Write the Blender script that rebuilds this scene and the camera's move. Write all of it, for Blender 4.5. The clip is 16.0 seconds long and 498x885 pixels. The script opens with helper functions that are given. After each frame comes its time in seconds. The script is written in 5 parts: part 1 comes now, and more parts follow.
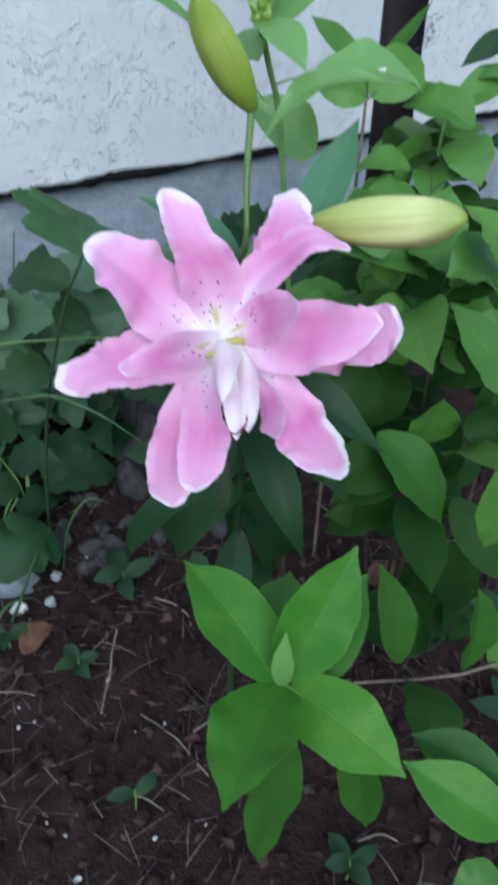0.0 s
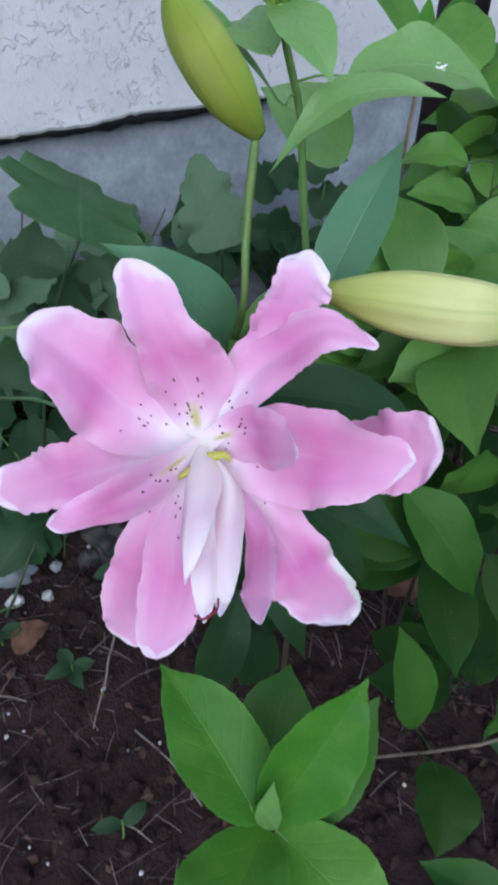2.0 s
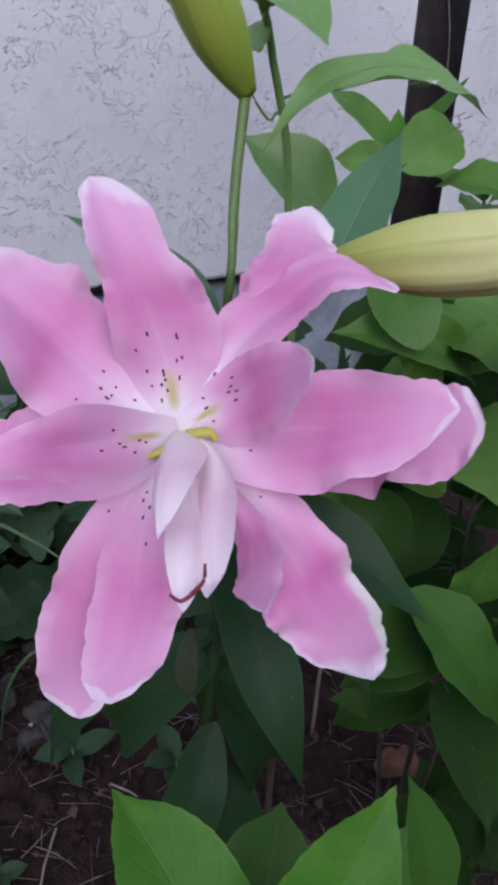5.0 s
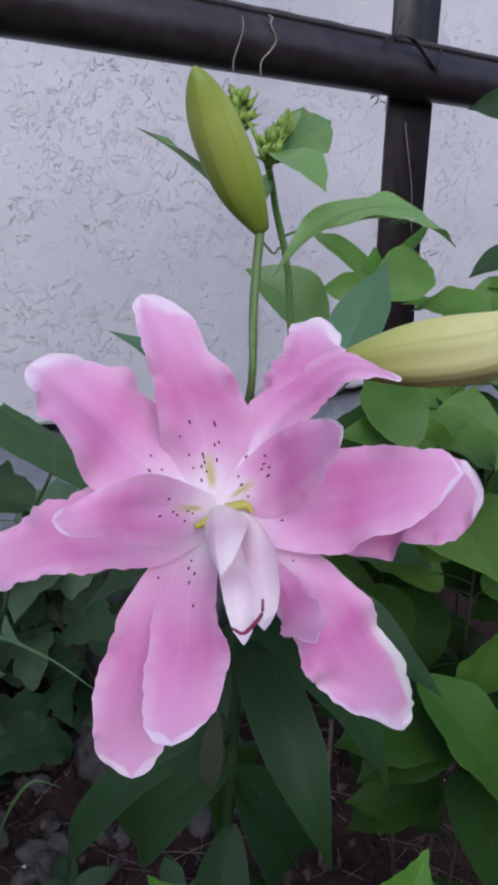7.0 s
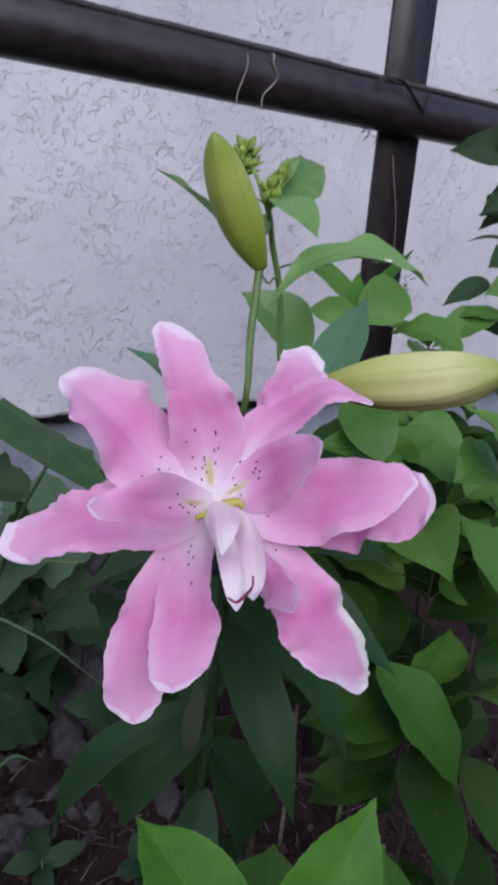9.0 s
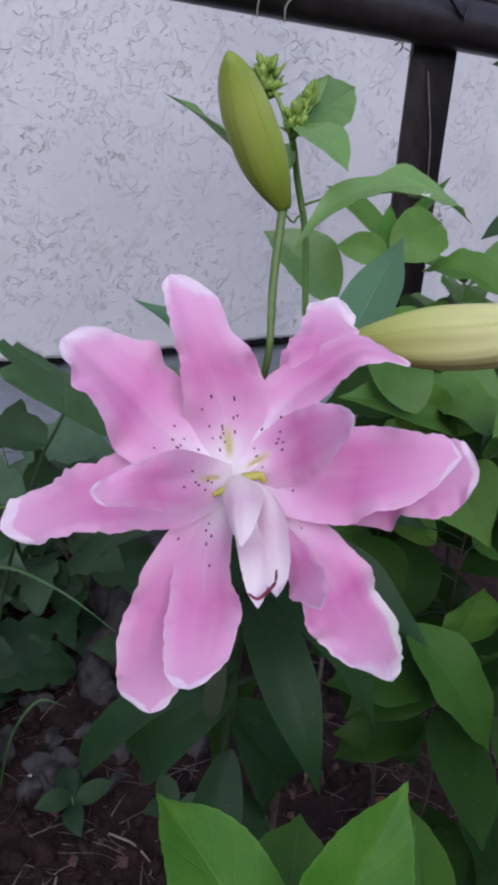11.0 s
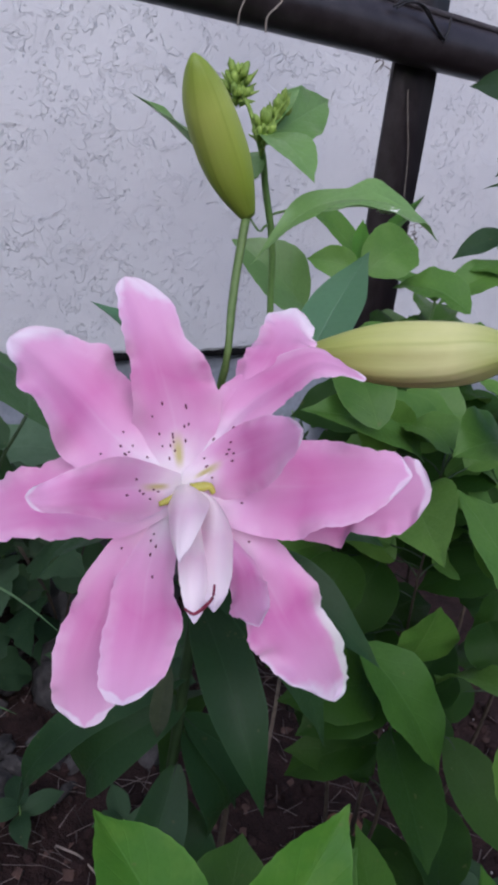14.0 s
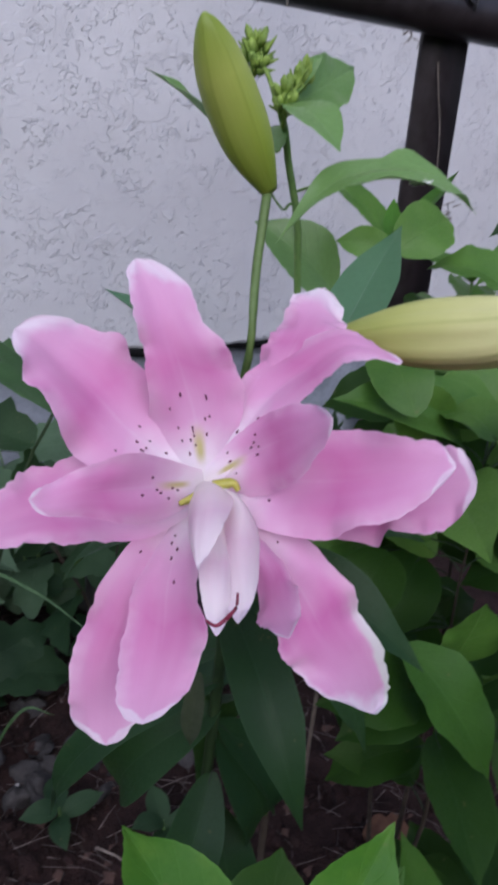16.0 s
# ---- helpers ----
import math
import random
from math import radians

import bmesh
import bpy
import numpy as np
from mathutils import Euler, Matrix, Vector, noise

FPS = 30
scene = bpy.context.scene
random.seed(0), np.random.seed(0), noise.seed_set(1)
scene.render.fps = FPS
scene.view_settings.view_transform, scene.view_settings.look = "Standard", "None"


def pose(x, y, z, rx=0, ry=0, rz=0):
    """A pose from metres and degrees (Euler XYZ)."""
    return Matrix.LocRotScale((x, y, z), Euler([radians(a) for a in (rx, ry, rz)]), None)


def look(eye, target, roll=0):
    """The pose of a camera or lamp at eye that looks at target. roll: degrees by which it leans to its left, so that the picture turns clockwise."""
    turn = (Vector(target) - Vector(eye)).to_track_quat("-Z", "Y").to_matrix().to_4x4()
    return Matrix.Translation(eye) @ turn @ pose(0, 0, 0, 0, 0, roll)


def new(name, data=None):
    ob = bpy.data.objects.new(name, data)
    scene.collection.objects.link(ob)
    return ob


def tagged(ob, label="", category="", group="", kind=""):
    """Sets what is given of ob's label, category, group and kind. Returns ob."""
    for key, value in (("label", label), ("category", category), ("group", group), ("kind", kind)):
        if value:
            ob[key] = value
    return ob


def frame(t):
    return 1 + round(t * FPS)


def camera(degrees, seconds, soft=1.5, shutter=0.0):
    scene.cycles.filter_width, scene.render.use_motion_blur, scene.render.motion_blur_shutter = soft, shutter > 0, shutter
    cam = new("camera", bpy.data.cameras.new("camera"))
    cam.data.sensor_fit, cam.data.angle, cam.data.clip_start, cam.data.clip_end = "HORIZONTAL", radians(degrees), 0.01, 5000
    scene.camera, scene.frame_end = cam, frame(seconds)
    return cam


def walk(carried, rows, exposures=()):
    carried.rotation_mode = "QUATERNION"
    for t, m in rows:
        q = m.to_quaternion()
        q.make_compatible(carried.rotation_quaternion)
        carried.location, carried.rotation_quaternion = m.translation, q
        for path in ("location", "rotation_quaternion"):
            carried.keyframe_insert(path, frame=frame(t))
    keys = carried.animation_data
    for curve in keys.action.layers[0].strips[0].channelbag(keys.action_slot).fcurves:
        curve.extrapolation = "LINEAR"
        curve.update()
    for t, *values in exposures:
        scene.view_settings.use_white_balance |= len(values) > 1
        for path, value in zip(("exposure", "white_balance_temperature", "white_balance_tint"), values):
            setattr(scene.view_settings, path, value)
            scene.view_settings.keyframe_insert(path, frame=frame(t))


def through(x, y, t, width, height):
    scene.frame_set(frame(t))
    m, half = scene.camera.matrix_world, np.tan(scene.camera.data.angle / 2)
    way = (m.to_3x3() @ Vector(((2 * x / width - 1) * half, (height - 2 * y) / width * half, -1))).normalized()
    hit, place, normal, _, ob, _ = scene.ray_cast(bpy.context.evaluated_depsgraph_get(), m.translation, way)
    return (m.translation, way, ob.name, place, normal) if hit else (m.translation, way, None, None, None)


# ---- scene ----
from math import cos, pi, sin, sqrt

# ---------------------------------------------------------------- camera
cam = camera(37.54, 16.0, soft=3.8, shutter=0.4)
ROWS = [
    (0, 0.0318, 0.0200, 0.8734, 52.66, -0.45, -31.10),
    (0.5, 0.0666, 0.0323, 0.8510, 48.75, -1.34, -29.41),
    (1, 0.1051, 0.0857, 0.8497, 49.25, 0.29, -26.28),
    (1.5, 0.1157, 0.1133, 0.8595, 50.15, -0.97, -26.97),
    (2, 0.1192, 0.1307, 0.8869, 46.83, -0.92, -27.47),
    (2.5, 0.1167, 0.1064, 0.9024, 43.86, -1.99, -27.59),
    (3, 0.0968, 0.1007, 0.9542, 50.92, -1.17, -28.86),
    (3.5, 0.0991, 0.0930, 0.9322, 50.60, -0.83, -28.81),
    (4, 0.1020, 0.1004, 0.8849, 56.69, -1.88, -29.24),
    (4.5, 0.0972, 0.1061, 0.8240, 63.28, -1.14, -30.03),
    (5, 0.1145, 0.1383, 0.7756, 63.33, -2.47, -29.94),
    (5.2, 0.1100, 0.1450, 0.7731, 64.02, -2.07, -29.59),
    (7.3, 0.0692, 0.1096, 0.7680, 74.24, -1.91, -32.97),
    (7.5, 0.0627, 0.1056, 0.7654, 74.22, -2.39, -33.50),
    (8, 0.0430, 0.0607, 0.7887, 74.73, -3.03, -33.52),
    (8.5, 0.0305, 0.0589, 0.7874, 75.68, -4.85, -34.64),
    (9, 0.0413, 0.0723, 0.7877, 73.86, -4.61, -33.04),
    (9.5, 0.0618, 0.0966, 0.7923, 69.99, -3.25, -31.79),
    (9.7, 0.0632, 0.1028, 0.7926, 69.34, -2.84, -31.66),
    (11.8, 0.0559, 0.1009, 0.7937, 68.50, -4.39, -31.53),
    (12, 0.0501, 0.0997, 0.7959, 69.38, -5.56, -32.68),
    (12.5, 0.0595, 0.1016, 0.7949, 69.56, -6.26, -32.57),
    (13, 0.0642, 0.0999, 0.7970, 69.59, -6.08, -32.80),
    (13.5, 0.0643, 0.0950, 0.7975, 70.04, -6.41, -33.10),
    (14, 0.0735, 0.1024, 0.7917, 69.20, -6.48, -32.32),
    (14.5, 0.0745, 0.1017, 0.7917, 69.60, -6.58, -32.24),
    (15, 0.0705, 0.1056, 0.7930, 70.70, -7.21, -33.67),
    (15.5, 0.0658, 0.1107, 0.7930, 71.13, -7.53, -33.44),
    (16, 0.0889, 0.1187, 0.7833, 68.49, -4.15, -30.27),
]
EXPOSURES = [(0, 0.72, 5080, -2), (0.5, 0.82, 5060, -3), (1, 0.71, 5050, -3), (1.5, 0.57, 5180, 3), (2, 0.57, 5220, 5), (3, 0.55, 5350, 8), (3.5, 0.46, 5420, 9), (4, 0.45, 5450, 11), (4.5, 0.29, 5500, 15), (5.2, 0.23, 5500, 19), (7.5, 0.23, 5500, 18), (8, 0.32, 5520, 18), (8.5, 0.25, 5520, 18), (14, 0.25, 5530, 18), (16, 0.19, 5530, 18)]
walk(cam, [(t, pose(x, y, z, rx, ry, rz)) for t, x, y, z, rx, ry, rz in ROWS], EXPOSURES)

# ---------------------------------------------------------------- light: an overcast sky, late in the day
world = bpy.data.worlds.new("overcast_sky")
scene.world = world
world.use_nodes = True
wn = world.node_tree.nodes
sky = wn.new("ShaderNodeTexSky")
sky.sky_type = "NISHITA"
sky.sun_disc = False
sky.sun_elevation = radians(35)
sky.sun_rotation = radians(200)
sky.dust_density = 3.0
wn["Background"].inputs["Strength"].default_value = 0.10
world.node_tree.links.new(sky.outputs[0], wn["Background"].inputs["Color"])
sun = new("sun", bpy.data.lights.new("sun", "SUN"))
sun.data.energy, sun.data.angle, sun.data.color = 1.5, radians(70), (1.0, 0.96, 0.92)
sun.matrix_world = look((-1.7, -2.6, 4.2), (0.2, 0.4, 0.5))

# ---------------------------------------------------------------- materials
def material(name, rough=0.6, spec=0.4):
    m = bpy.data.materials.new(name)
    m.use_nodes = True
    b = m.node_tree.nodes["Principled BSDF"]
    b.inputs["Roughness"].default_value = rough
    b.inputs["Specular IOR Level"].default_value = spec
    return m, m.node_tree.nodes, m.node_tree.links, b


class Tree:
    """Short-hand for wiring shader nodes."""

    def __init__(self, m):
        self.n, self.l = m.node_tree.nodes, m.node_tree.links
        self.b = self.n["Principled BSDF"]

    def put(self, value, socket):
        if isinstance(value, bpy.types.NodeSocket):
            self.l.new(value, socket)
        else:
            socket.default_value = value

    def coord(self, kind="Object"):
        return self.n.new("ShaderNodeTexCoord").outputs[kind]

    def math(self, op, a, b=0.0, c=0.0, clamp=False):
        k = self.n.new("ShaderNodeMath")
        k.operation, k.use_clamp = op, clamp
        for i, v in enumerate((a, b, c)):
            self.put(v, k.inputs[i])
        return k.outputs[0]

    def noise(self, vec, scale, detail=4.0, rough=0.55, distort=0.0):
        k = self.n.new("ShaderNodeTexNoise")
        self.put(vec, k.inputs["Vector"])
        k.inputs["Scale"].default_value = scale
        k.inputs["Detail"].default_value = detail
        k.inputs["Roughness"].default_value = rough
        k.inputs["Distortion"].default_value = distort
        return k.outputs["Fac"]

    def voronoi(self, vec, scale, feature="F1", out="Distance"):
        k = self.n.new("ShaderNodeTexVoronoi")
        k.feature = feature
        self.put(vec, k.inputs["Vector"])
        k.inputs["Scale"].default_value = scale
        return k.outputs[out]

    def span(self, v, a, b, lo=0.0, hi=1.0, smooth=False):
        k = self.n.new("ShaderNodeMapRange")
        k.interpolation_type = "SMOOTHSTEP" if smooth else "LINEAR"
        for i, x in enumerate((v, a, b, lo, hi)):
            self.put(x, k.inputs[i])
        return k.outputs[0]

    def ramp(self, v, *stops):
        k = self.n.new("ShaderNodeValToRGB")
        e = k.color_ramp.elements
        while len(e) < len(stops):
            e.new(0.5)
        for el, (p, c) in zip(e, stops):
            el.position, el.color = p, (*c, 1)
        self.put(v, k.inputs[0])
        return k.outputs[0]

    def mix(self, f, a, b, mode="MIX"):
        k = self.n.new("ShaderNodeMix")
        k.data_type, k.blend_type = "RGBA", mode
        self.put(f, k.inputs[0])
        for v, s in ((a, k.inputs[6]), (b, k.inputs[7])):
            self.put((*v, 1) if isinstance(v, tuple) and len(v) == 3 else v, s)
        return k.outputs[2]

    def scaled(self, vec, s):
        k = self.n.new("ShaderNodeMapping")
        self.put(vec, k.inputs["Vector"])
        k.inputs["Scale"].default_value = s
        return k.outputs[0]

    def bump(self, h, strength, dist, base=None):
        k = self.n.new("ShaderNodeBump")
        k.inputs["Strength"].default_value = strength
        k.inputs["Distance"].default_value = dist
        self.put(h, k.inputs["Height"])
        if base is not None:
            self.l.new(base, k.inputs["Normal"])
        self.l.new(k.outputs[0], self.b.inputs["Normal"])
        return k.outputs[0]

    def uv(self):
        k = self.n.new("ShaderNodeSeparateXYZ")
        self.l.new(self.coord("UV"), k.inputs[0])
        return k.outputs[0], k.outputs[1]

    def random(self):
        return self.n.new("ShaderNodeObjectInfo").outputs["Random"]

    def colour(self, c):
        self.put(c, self.b.inputs["Base Color"])

    def see_through(self, c, amount):
        """Light that comes through a thin blade."""
        t = self.n.new("ShaderNodeBsdfTranslucent")
        self.put(c, t.inputs["Color"])
        k = self.n.new("ShaderNodeMixShader")
        k.inputs[0].default_value = amount
        self.l.new(self.b.outputs[0], k.inputs[1])
        self.l.new(t.outputs[0], k.inputs[2])
        self.l.new(k.outputs[0], self.n["Material Output"].inputs["Surface"])


def petal_material(name, deep, mid, pale, throat=0.135, tip=0.93, rim=0.012, furrow=0.0, white=0.22, rolled=0.0):
    """u runs from the throat to the tip, v across the petal; furrow tints the nectar groove at its foot."""
    m, n, l, b = material(name, 0.46, 0.25)
    k = Tree(m)
    u, v = k.uv()
    side = k.math("ABSOLUTE", k.math("SUBTRACT", v, 0.5))          # 0 at the midrib, 0.5 at the margin
    grain = k.noise(k.scaled(k.coord("UV"), (3.0, 26.0, 1.0)), 1.6, 5.0, 0.6)
    streak = k.noise(k.scaled(k.coord("UV"), (0.8, 3.0, 1.0)), 1.7, 1.0, 0.5)
    patch = k.noise(k.coord("Object"), 60.0, 3.0)
    far = k.math("ADD", u, k.math("ADD", k.math("MULTIPLY", side, 0.16), k.math("MULTIPLY", k.math("SUBTRACT", patch, 0.5), 0.16)))
    along = k.ramp(far, (0.0, (0.90, 0.88, 0.84)), (throat, pale), (throat + 0.17, mid), (0.55, deep), (tip, mid), (0.999, (0.90, 0.74, 0.86)))
    wild = k.noise(k.coord("Object"), 90.0, 2.0)
    edge = k.span(k.math("ADD", side, k.math("MULTIPLY", k.math("SUBTRACT", grain, 0.5), 0.06)), 0.47 - rim, 0.5, 0.0, white, True)
    edge = k.math("MULTIPLY", edge, k.span(k.math("ADD", u, k.math("MULTIPLY", wild, 0.9)), 0.80, 1.35, 0.05, 1.0, True))
    c = k.mix(k.span(streak, 0.30, 0.70, 0.0, 0.24, True), along, mid)
    c = k.mix(k.span(far, throat + 0.02, throat + 0.18), along, c)
    c = k.mix(k.math("MULTIPLY", k.span(grain, 0.35, 0.7, 0.0, 0.09), k.span(u, 0.15, 0.4)), c, deep)
    c = k.mix(k.math("MULTIPLY", k.span(side, 0.25, 0.5, 0.0, 0.30, True), k.span(patch, 0.3, 0.6)), c, pale)
    c = k.mix(edge, c, (0.92, 0.84, 0.90))
    lip = k.span(k.math("ADD", u, k.math("MULTIPLY", k.math("SUBTRACT", wild, 0.5), 0.16)), tip - 0.04, tip + 0.11, 0.0, 0.50, True)
    c = k.mix(lip, c, (0.92, 0.86, 0.91))
    rib = k.span(side, 0.0, 0.03, 0.12, 0.0, True)
    rib = k.math("MULTIPLY", rib, k.math("MULTIPLY", k.span(u, 0.12, 0.3), k.span(u, 0.2, 0.7, 1.0, 0.1)))
    c = k.mix(rib, c, pale)
    if furrow:
        f = k.math("MULTIPLY", k.span(side, 0.01, 0.11, 1.0, 0.0, True), k.math("MULTIPLY", k.span(u, 0.06, 0.13, 0.0, 1.0, True), k.span(u, 0.15, 0.27, 1.0, 0.0, True)))
        c = k.mix(k.math("MULTIPLY", f, furrow), c, (0.56, 0.53, 0.10))
    if rolled:     # the pale back of a margin that is rolled over
        f = k.math("MULTIPLY", k.span(k.math("ADD", v, k.math("MULTIPLY", k.math("SUBTRACT", wild, 0.5), 0.10)), 0.85, 0.93, 0.0, rolled, True), k.span(u, 0.42, 0.75, 0.0, 1.0, True))
        c = k.mix(f, c, (0.84, 0.86, 0.80))
    k.colour(c)
    k.see_through(c, 0.30)
    h = k.math("ADD", k.math("MULTIPLY", grain, 0.6), k.math("MULTIPLY", streak, 1.2))
    k.bump(h, 0.16, 0.0012)
    return m


DEEP, MID, WAN = (0.685, 0.225, 0.490), (0.81, 0.435, 0.675), (0.94, 0.84, 0.90)
PETAL = petal_material("lily_petal", DEEP, MID, WAN, tip=0.985)
PETAL_TIP = petal_material("white_tipped_petal", DEEP, MID, WAN, tip=0.92)
PETAL_WHITE = petal_material("white_ended_petal", DEEP, MID, WAN, tip=0.88)
PETAL_FURROW = petal_material("furrowed_petal", DEEP, MID, WAN, tip=0.965, furrow=0.8)
PETAL_RIM = petal_material("white_rimmed_petal", (0.68, 0.190, 0.475), MID, WAN, tip=0.95, rim=0.05, white=0.70, rolled=0.8)
PETAL_INNER = petal_material("inner_petal", (0.87, 0.68, 0.77), (0.92, 0.82, 0.84), (0.94, 0.90, 0.86), throat=0.25, tip=0.9)


def plain(name, c, c2, rough, scale=40.0, bump=0.2, dist=0.001, spec=0.4, through=0.0, piece=False):
    m, n, l, b = material(name, rough, spec)
    k = Tree(m)
    f = k.noise(k.coord("Object"), scale, 5.0)
    f2 = k.noise(k.coord("Object"), scale * 7, 3.0)
    if piece:
        f = k.n.new("ShaderNodeNewGeometry").outputs["Random Per Island"]
    col = k.mix(k.span(f, 0.0, 1.0) if piece else k.span(f, 0.3, 0.7), c, c2)
    col = k.mix(k.span(f2, 0.35, 0.75, 0.0, 0.35), col, tuple(x * 0.6 for x in c))
    k.colour(col)
    if through:
        k.see_through(col, through)
    k.bump(k.math("ADD", f, k.math("MULTIPLY", f2, 0.5)), bump, dist)
    return m


def leaf_material(name, dark, light, vein, rough=0.42, spec=0.45, pairs=7.0, rib=0.5, through=0.22, slant=0.55, mottle=0.0):
    """A blade with a midrib and curved side veins; u from the stalk to the tip."""
    m, n, l, b = material(name, rough, spec)
    k = Tree(m)
    u, v = k.uv()
    side = k.math("ABSOLUTE", k.math("SUBTRACT", v, 0.5))
    wob = k.noise(k.coord("UV"), 6.0, 3.0)
    lane = k.math("ADD", k.math("SUBTRACT", u, k.math("MULTIPLY", k.math("POWER", side, 0.8), slant)), k.math("MULTIPLY", wob, 0.05))
    wave = k.math("ABSOLUTE", k.math("SUBTRACT", k.math("FRACT", k.math("MULTIPLY", lane, pairs)), 0.5))
    veins = k.span(wave, 0.0, 0.09, 1.0, 0.0, True)
    veins = k.math("MULTIPLY", veins, k.span(side, 0.0, 0.5, 1.0, 0.25))
    mid = k.span(side, 0.0, 0.022, 1.0, 0.0, True)
    lines = k.math("MAXIMUM", k.math("MULTIPLY", veins, 0.45), mid)
    patch = k.noise(k.coord("Object"), 38.0, 4.0)
    fine = k.noise(k.coord("Object"), 420.0, 3.0)
    tone = k.math("ADD", k.span(patch, 0.3, 0.7, -0.25, 0.25), k.random())
    c = k.mix(k.span(tone, 0.0, 1.0), dark, light)
    c = k.mix(k.math("MULTIPLY", lines, rib), c, vein)
    c = k.mix(k.span(fine, 0.4, 0.7, 0.0, 0.18), c, tuple(x * 0.6 for x in dark))
    c = k.mix(k.span(side, 0.455, 0.5, 0.0, 0.35, True), c, vein)
    c = k.mix(k.math("MULTIPLY", k.span(patch, 0.35, 0.65), k.span(u, 0.1, 0.8, 0.0, 0.25)), c, light)
    if mottle:
        c = k.mix(k.span(k.noise(k.coord("Object"), 34.0, 4.0, 0.6), 0.50, 0.72, 0.0, mottle), c, (0.17, 0.30, 0.03))
    blem = k.noise(k.coord("Object"), 130.0, 2.0)
    c = k.mix(k.span(blem, 0.70, 0.76, 0.0, 0.35), c, (0.16, 0.14, 0.05))
    k.colour(c)
    k.see_through(k.mix(0.5, c, (0.22, 0.42, 0.06)), through)
    h = k.math("SUBTRACT", k.math("MULTIPLY", fine, 0.25), lines)
    k.put(k.span(fine, 0.3, 0.7, rough - 0.06, rough + 0.12), b.inputs["Roughness"])
    k.bump(h, 0.35, 0.0012)
    return m


LEAF_SHRUB = leaf_material("shrub_leaf", (0.058, 0.148, 0.020), (0.114, 0.230, 0.038), (0.15, 0.27, 0.068), spec=0.32, rib=0.3)
LEAF_YOUNG = leaf_material("young_leaf", (0.049, 0.156, 0.010), (0.083, 0.209, 0.015), (0.10, 0.25, 0.035), rough=0.5, spec=0.32, rib=0.3, mottle=0.30)
# shrub leaf copy, its colour darkened for the shade low in the foliage
LEAF_SHADED = leaf_material("shaded_shrub_leaf", (0.0126, 0.0420, 0.0042), (0.0234, 0.0640, 0.0066), (0.038, 0.092, 0.018), rough=0.55, spec=0.18, rib=0.3)
# dark leaf colour, lowered further for the shade beneath the flower
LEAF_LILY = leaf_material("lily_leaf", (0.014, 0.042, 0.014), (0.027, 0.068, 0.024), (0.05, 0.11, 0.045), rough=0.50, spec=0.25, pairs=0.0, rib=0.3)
LEAF_DARK = leaf_material("ground_leaf", (0.015, 0.040, 0.017), (0.034, 0.070, 0.030), (0.05, 0.09, 0.042), rough=0.6, spec=0.22, rib=0.3)
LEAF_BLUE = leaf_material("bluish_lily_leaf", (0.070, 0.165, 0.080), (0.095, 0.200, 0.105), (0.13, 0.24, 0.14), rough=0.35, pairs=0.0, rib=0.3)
STEM = plain("green_stem", (0.12, 0.24, 0.055), (0.19, 0.31, 0.085), 0.5, 60.0)
STEM_BROWN = plain("woody_stem", (0.0380, 0.0280, 0.0200), (0.0750, 0.0580, 0.0400), 0.8, 90.0, 0.5)
CLUSTER = plain("flower_bud_green", (0.14, 0.23, 0.035), (0.30, 0.42, 0.07), 0.55, 150.0, 0.4)
SPECK = plain("purple_speck", (0.10, 0.012, 0.045), (0.20, 0.03, 0.09), 0.5, 300.0)
STEM_BUD = plain("olive_bud_stalk", (0.085, 0.150, 0.035), (0.140, 0.215, 0.058), 0.5, 60.0)
# green stem copy, darkened for the shade under flower and leaves
STEM_SHADED = plain("shaded_green_stem", (0.020, 0.040, 0.014), (0.036, 0.066, 0.022), 0.55, 60.0)
TWIG = plain("grey_brown_twig", (0.13, 0.10, 0.075), (0.26, 0.21, 0.16), 0.85, 90.0, 0.5)
NECTAR = plain("nectary_green", (0.36, 0.35, 0.04), (0.50, 0.48, 0.10), 0.35, 120.0)
ANTHER = plain("maroon_anther", (0.13, 0.008, 0.03), (0.26, 0.03, 0.07), 0.6, 200.0)


def bud_material(name, low, high, pale):
    m, n, l, b = material(name, 0.40, 0.4)
    k = Tree(m)
    u, v = k.uv()
    groove = k.math("ABSOLUTE", k.math("SUBTRACT", k.math("FRACT", k.math("MULTIPLY", v, 6.0)), 0.5))
    f = k.noise(k.scaled(k.coord("UV"), (1.5, 14.0, 1.0)), 2.0, 3.0)
    p = k.noise(k.coord("Object"), 45.0, 3.0)
    c = k.ramp(u, (0.0, low), (0.3, high), (0.7, pale), (1.0, low))
    c = k.mix(k.span(groove, 0.0, 0.10, 0.30, 0.0, True), c, low)
    c = k.mix(k.span(f, 0.4, 0.7, 0.0, 0.16), c, pale)
    c = k.mix(k.span(p, 0.4, 0.7, 0.0, 0.35), c, high)
    k.colour(c)
    k.see_through(c, 0.12)
    k.bump(k.math("ADD", f, k.span(groove, 0.0, 0.15, -0.5, 0.0, True)), 0.20, 0.0012)
    return m


BUD_GREEN = bud_material("green_bud", (0.1993, 0.2832, 0.0272), (0.3146, 0.4300, 0.0472), (0.4405, 0.5244, 0.1049))
BUD_CREAM = bud_material("cream_bud", (0.24, 0.30, 0.035), (0.48, 0.51, 0.14), (0.71, 0.70, 0.32))


